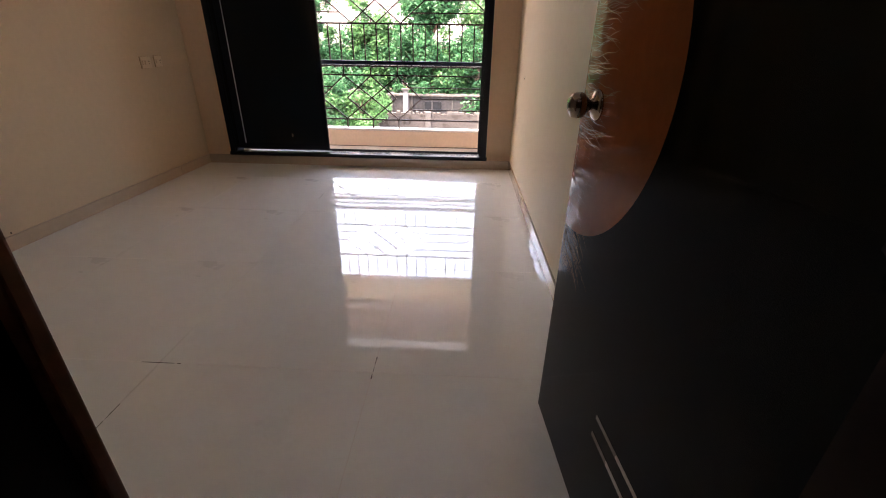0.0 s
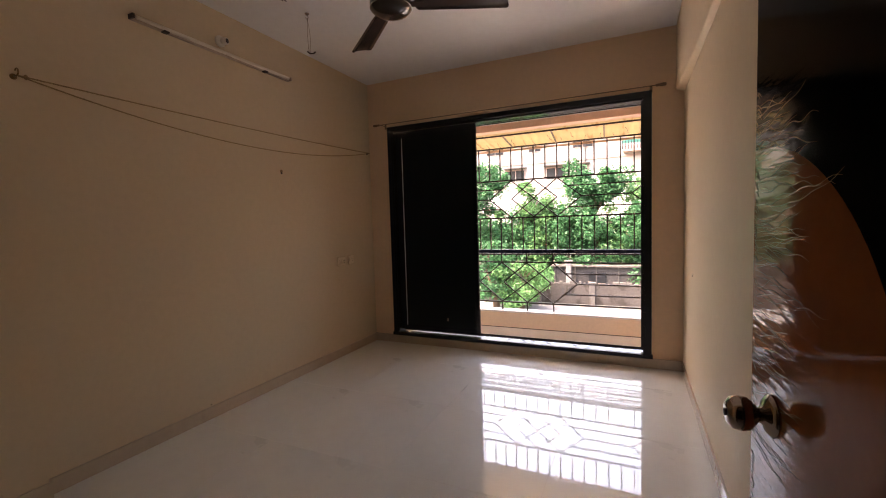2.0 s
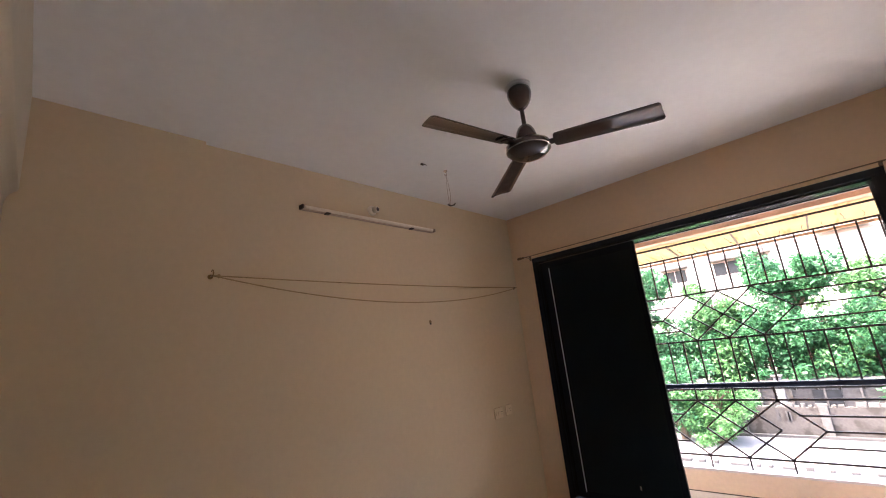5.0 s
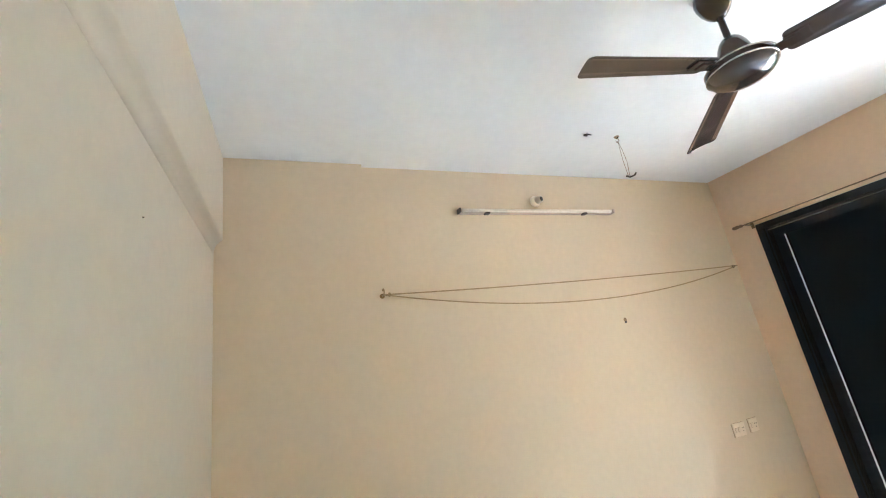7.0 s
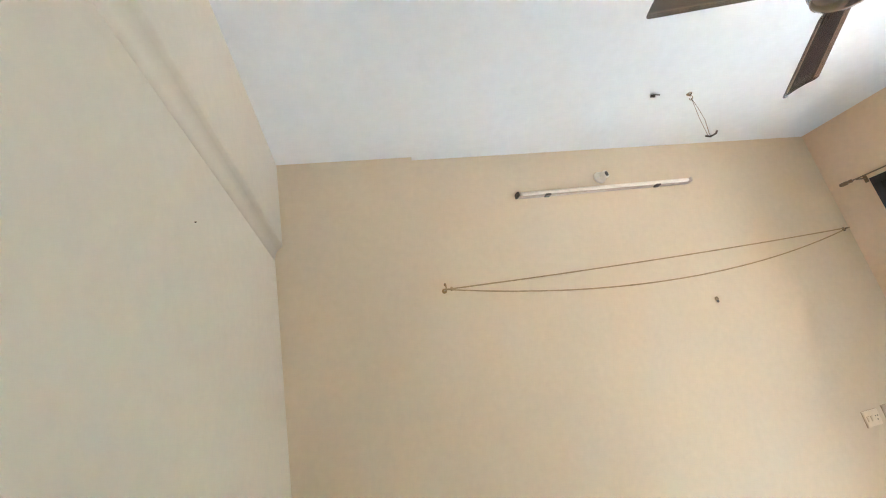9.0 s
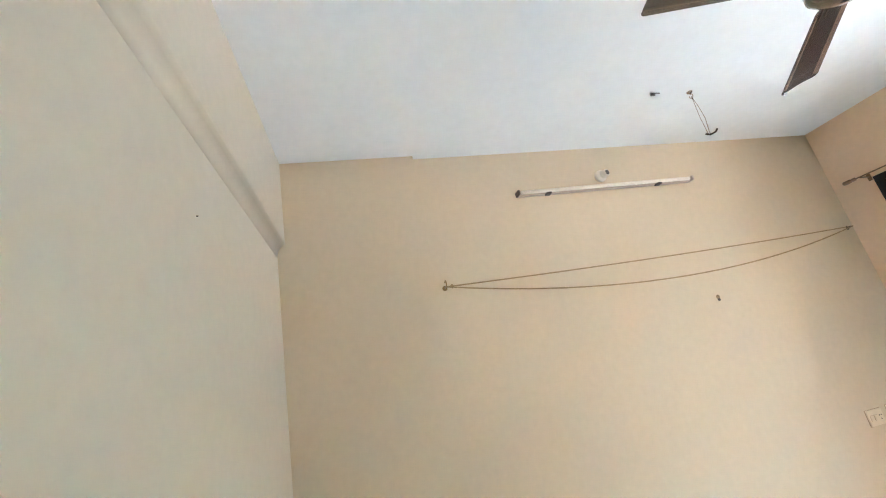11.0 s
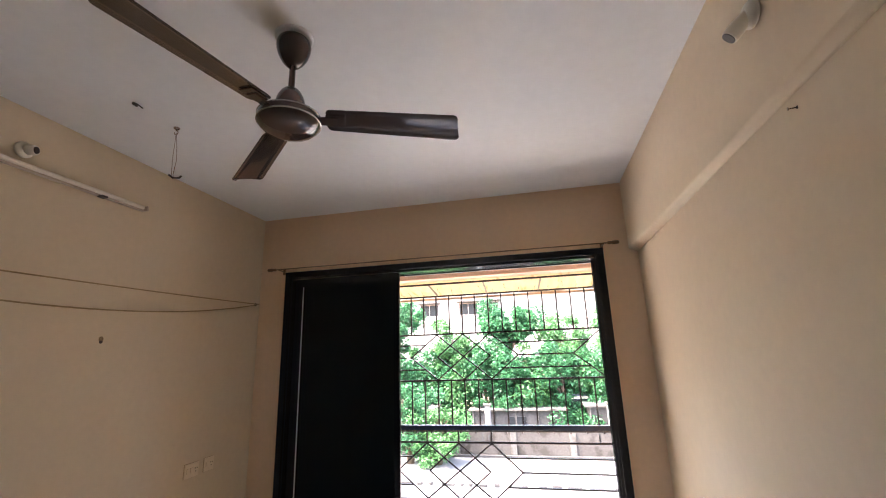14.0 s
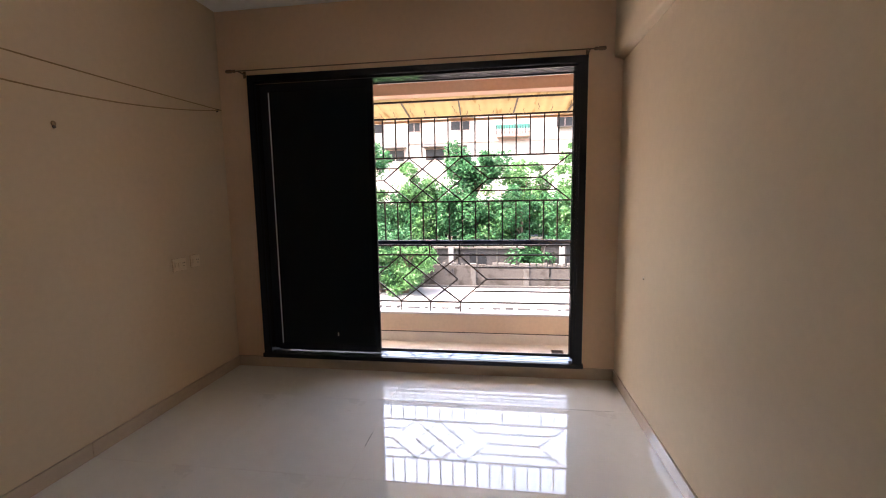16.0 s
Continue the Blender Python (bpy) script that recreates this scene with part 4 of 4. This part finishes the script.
def van(x, y):
    v = thing("parked_van", (x, y, GROUND), "dark blue parked van partly hidden by trees", "van")
    part("body", boxes((0, 3.0, 0, 1.6, 0.35, 2.5), bevel=0.08), BLUEM, v)
    part("windscreen", boxes((0.3, 2.7, -0.02, 0.01, 1.6, 2.2), bevel=0.01), WINGLASS, v)
    part("sign_bar", boxes((0.5, 2.5, -0.03, 0.0, 2.27, 2.38)), STRIP, v, "row of small pale marks")
    for wx in (0.5, 2.3):
        t = part("tyre", lathe(bmesh.new(), [(0.2, -0.1), (0.34, -0.08), (0.34, 0.08), (0.2, 0.1)], 20, (wx, 0.12, 0.34), Matrix.Rotation(radians(90), 3, "X")), TYRE, v)
        part("rim", lathe(bmesh.new(), [(0.19, -0.105), (0.19, 0.105)], 16, (wx, 0.12, 0.34), Matrix.Rotation(radians(90), 3, "X")), STEEL, t)


van(3.0, 21.6)


def apartment(x0, y0, wid, dep, storeys, base, name_label, seed, band=True, columns=None):
    """A plain block with its storeys and windows."""
    rng = random.Random(seed)
    b = thing("apartment_building", (x0, y0, base), name_label, "building", "flats across the trees")
    hs = 3.1
    part("wall", boxes((0, wid, 0, dep, 0, storeys * hs + 0.9)), FACADE, b)
    part("roof", boxes((-0.3, wid + 0.3, -0.4, dep + 0.3, storeys * hs + 0.9, storeys * hs + 1.1)), CONCRETE, b)
    for s in range(storeys):
        z = s * hs
        if band:
            part("floor_band", boxes((-0.02, wid + 0.02, -0.10, 0, z + hs - 0.12, z + hs + 0.06)), FACADEB, b)
        if columns:
            bays = columns[max(s - 2, 0)]
            z += 0.35 if s == 4 else 0
        else:
            bays, x = [], 1.2
            while x < wid - 2.2:
                bays.append((x, rng.choice((1.5, 1.9, 2.4))))
                x += bays[-1][1] + rng.choice((1.6, 2.4, 3.0))
        for x, w in bays:
            win = part("window", boxes((x, x + w, -0.03, -0.005, z + 1.0, z + 2.3)), WINGLASS, b)
            part("frame", boxes((x - 0.1, x, -0.09, 0, z + 0.9, z + 2.4), (x + w, x + w + 0.1, -0.09, 0, z + 0.9, z + 2.4), (x, x + w, -0.09, 0, z + 0.9, z + 1.0), (x, x + w, -0.09, 0, z + 2.3, z + 2.4), (x + w / 2 - 0.04, x + w / 2 + 0.04, -0.07, -0.031, z + 1.0, z + 2.3)), FACADEB, win)
            part("sunshade", boxes((x - 0.3, x + w + 0.3, -0.65, 0, z + 2.5, z + 2.62)), CONCRETE, win)
            if not columns and rng.random() < 0.12:
                aw = bmesh.new()
                box(aw, x - 0.2, x + w + 0.2, -0.9, -0.86, z + 1.9, z + 2.5)
                part("awning", aw, AWNING, win, "green sheet awning")
            if rng.random() < 0.4:
                part("window_box", boxes((x, x + w, -0.5, -0.1, z + 0.85, z + 0.95)), CONCRETE, win)
    for k in range(3):
        xx = 0.5 + (wid - 1) * k / 2
        part("drain_pipe", boxes((xx, xx + 0.12, -0.14, -0.02, 0, storeys * hs)), CONCRETE, b)


apartment(-45, 50, 26, 9, 5, GROUND, "long weathered white apartment block with dark windows and sunshades", 5)
apartment(-17, 48, 29, 9, 5, GROUND - 0.9, "white apartment block with pinkish bands, awnings and dark windows", 11,
          columns=(((0.8, 1.6),), ((0.8, 1.6), (5.2, 2.2), (10.1, 2.2), (13.6, 1.2)), ((2.6, 2.2), (8.0, 1.4), (13.2, 2.2), (25.5, 1.8))))
apartment(13.5, 53, 22, 9, 6, GROUND, "taller pale apartment block with dark windows", 23)


flat = bpy.data.objects["apartment_building.001"]
balcony = part("balcony", boxes((18.6, 22.4, -1.0, 0, 12.7, 12.9), (18.6, 22.4, -1.0, -0.92, 12.9, 13.3)), FACADEB, flat, "small balcony closed with a green sheet")
part("awning", boxes((18.5, 22.5, -1.06, -1.01, 13.55, 14.0)), AWNING, balcony, "green sheet awning")
for k in range(14):
    part("railing_bar", boxes((18.55 + 0.3 * k, 18.61 + 0.3 * k, -1.09, -1.06, 12.9, 13.9)), WINGLASS, balcony, "thin dark railing bar")
part("awning_post", boxes((18.5, 18.56, -1.05, -0.99, 12.9, 13.3), (22.44, 22.5, -1.05, -0.99, 12.9, 13.3)), CONCRETE, balcony)


def tree(x, y, height, spread, leaves, mat, seed, label, low=0.25, leaf=0.17):
    """A tapered trunk with limbs, and a crown of many small leaves in uneven clumps."""
    rng = random.Random(seed)
    t = thing("tree", (x, y, GROUND), label, "tree", "trees beyond the yard")
    bm = bmesh.new()
    top = Vector((rng.uniform(-0.4, 0.4), rng.uniform(-0.3, 0.3), height * 0.82))
    pts = [Vector((0, 0, 0)).lerp(top, s) + Vector((math.sin(s * 5 + seed) * 0.12, 0, 0)) for s in np.linspace(0, 1, 8)]
    tube(bm, pts, 0.1, 10, taper=[0.18 - 0.13 * k / 7 for k in range(8)])
    tips = []
    for k in range(16):
        s = rng.uniform(low, 1.0)
        base = pts[min(int(s * 7), 7)]
        a = rng.uniform(0, 2 * math.pi)
        reach = spread * rng.uniform(0.45, 1.0) * (1.1 - 0.5 * s)
        end = base + Vector((math.cos(a) * reach, math.sin(a) * reach, height * rng.uniform(0.05, 0.28)))
        mid = base.lerp(end, 0.5) + Vector((0, 0, 0.25))
        tube(bm, [base, mid, end], 0.04, 6, taper=[0.06, 0.04, 0.012])
        tips += [end, mid, base.lerp(end, 0.8)]
    part("trunk", bm, BARK, t)
    clumps = [(p, rng.uniform(0.35, 0.85) * spread * 0.42) for p in tips for _ in range(1)]
    clumps += [(Vector((rng.gauss(0, spread * 0.4), rng.gauss(0, spread * 0.3), height * rng.uniform(low + 0.1, 0.98))), rng.uniform(0.2, 0.5)) for _ in range(22)]
    v, f = [], []
    for _ in range(leaves):
        c, r = rng.choice(clumps)
        d = Vector((rng.gauss(0, 1), rng.gauss(0, 1), rng.gauss(0, 0.75)))
        d = d.normalized() * r * rng.uniform(0.35, 1.0) ** 0.6
        p = c + d
        u = Vector((rng.gauss(0, 1), rng.gauss(0, 1), rng.gauss(-0.5, 0.6))).normalized()
        w = u.cross(Vector((rng.gauss(0, 1), rng.gauss(0, 1), rng.gauss(0, 1)))).normalized()
        s = leaf * rng.uniform(0.6, 1.4)
        i = len(v)
        v += [p, p + u * s * 0.5 + w * s * 0.28, p + u * s * 1.2, p + u * s * 0.5 - w * s * 0.28]
        f.append((i, i + 1, i + 2, i + 3))
    me = bpy.data.meshes.new("crown")
    me.from_pydata(v, [], f)
    me.materials.append(mat)
    crown = new("crown", me)
    crown.parent = t
    tagged(crown, kind="stuff")


tree(-6.5, 22, 8.8, 3.1, 17000, LEAF, 1, "leafy green tree with a full rounded crown")
tree(-3.3, 22.4, 6.9, 2.1, 15000, LEAFB, 2, "light green tree with a narrow uneven crown")
tree(0.7, 22.2, 8.0, 2.5, 17000, LEAF, 3, "dense green tree in front of the flats")
tree(3.6, 24, 6.9, 2.8, 12000, LEAFB, 6, "wide light green tree with a thin crown")
tree(6.9, 22.8, 8.3, 2.7, 15000, LEAFB, 4, "lighter green tree with a loose crown")
tree(11.0, 24, 8.4, 3.6, 12000, LEAF, 7, "broad dark green tree")
tree(-12.5, 24, 8.6, 4.2, 12000, LEAF, 9, "large dark green tree")
tree(-2.5, 16.9, 2.5, 1.5, 7000, LEAFB, 12, "low bushy light green tree near the yard", low=0.02, leaf=0.13)
tree(-4.0, 17.0, 3.4, 1.6, 7000, LEAF, 14, "young leafy tree at the edge of the yard", low=0.02, leaf=0.14)
for k in range(12):
    tree(-8.4 + 1.5 * k, 21.9 + 0.5 * math.sin(k * 2.1), 4.6 + 0.4 * math.sin(k * 1.7), 2.3, 8500, LEAFB if k % 3 == 1 else LEAF, 31 + k, "dense green bush behind the wall", low=0.12)

# ---- floor tiles ----
def floor_tiles():
    floor = bpy.data.objects["floor"]
    xs = [-0.0] + [0.63 + 0.81 * k for k in range(3)] + [W]
    ys = [NEAR - 0.268] + [-0.49 - 0.815 * k for k in range(3, -1, -1)] + [0.0]
    gap = 0.0010
    meshes = {}
    for x0, x1 in zip(xs, xs[1:]):
        for y0, y1 in zip(ys, ys[1:]):
            key = (round(x1 - x0, 3), round(y1 - y0, 3))
            if key not in meshes:
                me = bpy.data.meshes.new("floor_tile")
                bm = boxes((gap, x1 - x0 - gap, gap, y1 - y0 - gap, -0.012, 0.0), bevel=0.0003)
                bmesh.ops.recalc_face_normals(bm, faces=bm.faces)
                bm.to_mesh(me)
                bm.free()
                me.materials.append(TILE)
                meshes[key] = me
            ob = new("floor_tile", meshes[key])
            ob.parent, ob.location = floor, (x0, y0, 0)


floor_tiles()


def joint_dirt():
    """Short runs of dark dirt left in the worn joints."""
    floor = bpy.data.objects["floor"]
    rng = random.Random(23)
    for x0, y0, x1, y1 in ((2.25, -2.85, 2.25, -2.97), (1.37, -2.935, 1.52, -2.935), (1.44, -3.09, 1.44, -3.26), (1.44, -0.88, 1.44, -1.03), (2.62, -0.49, 2.90, -0.49)):
        bm = bmesh.new()
        steps = max(int(math.hypot(x1 - x0, y1 - y0) / 0.012), 2)
        for k in range(steps):
            if rng.random() < 0.2:
                continue
            a, b = k / steps, (k + 1) / steps
            w = rng.uniform(0.0008, 0.0019)
            if x0 == x1:
                box(bm, x0 - w, x0 + w, y0 + (y1 - y0) * b, y0 + (y1 - y0) * a, -0.0005, 0.0003)
            else:
                box(bm, x0 + (x1 - x0) * a, x0 + (x1 - x0) * b, y0 - w, y0 + w, -0.0005, 0.0003)
        part("joint_dirt", bm, GRIME, floor, "dark dirt in a worn tile joint", kind="stuff")


joint_dirt()
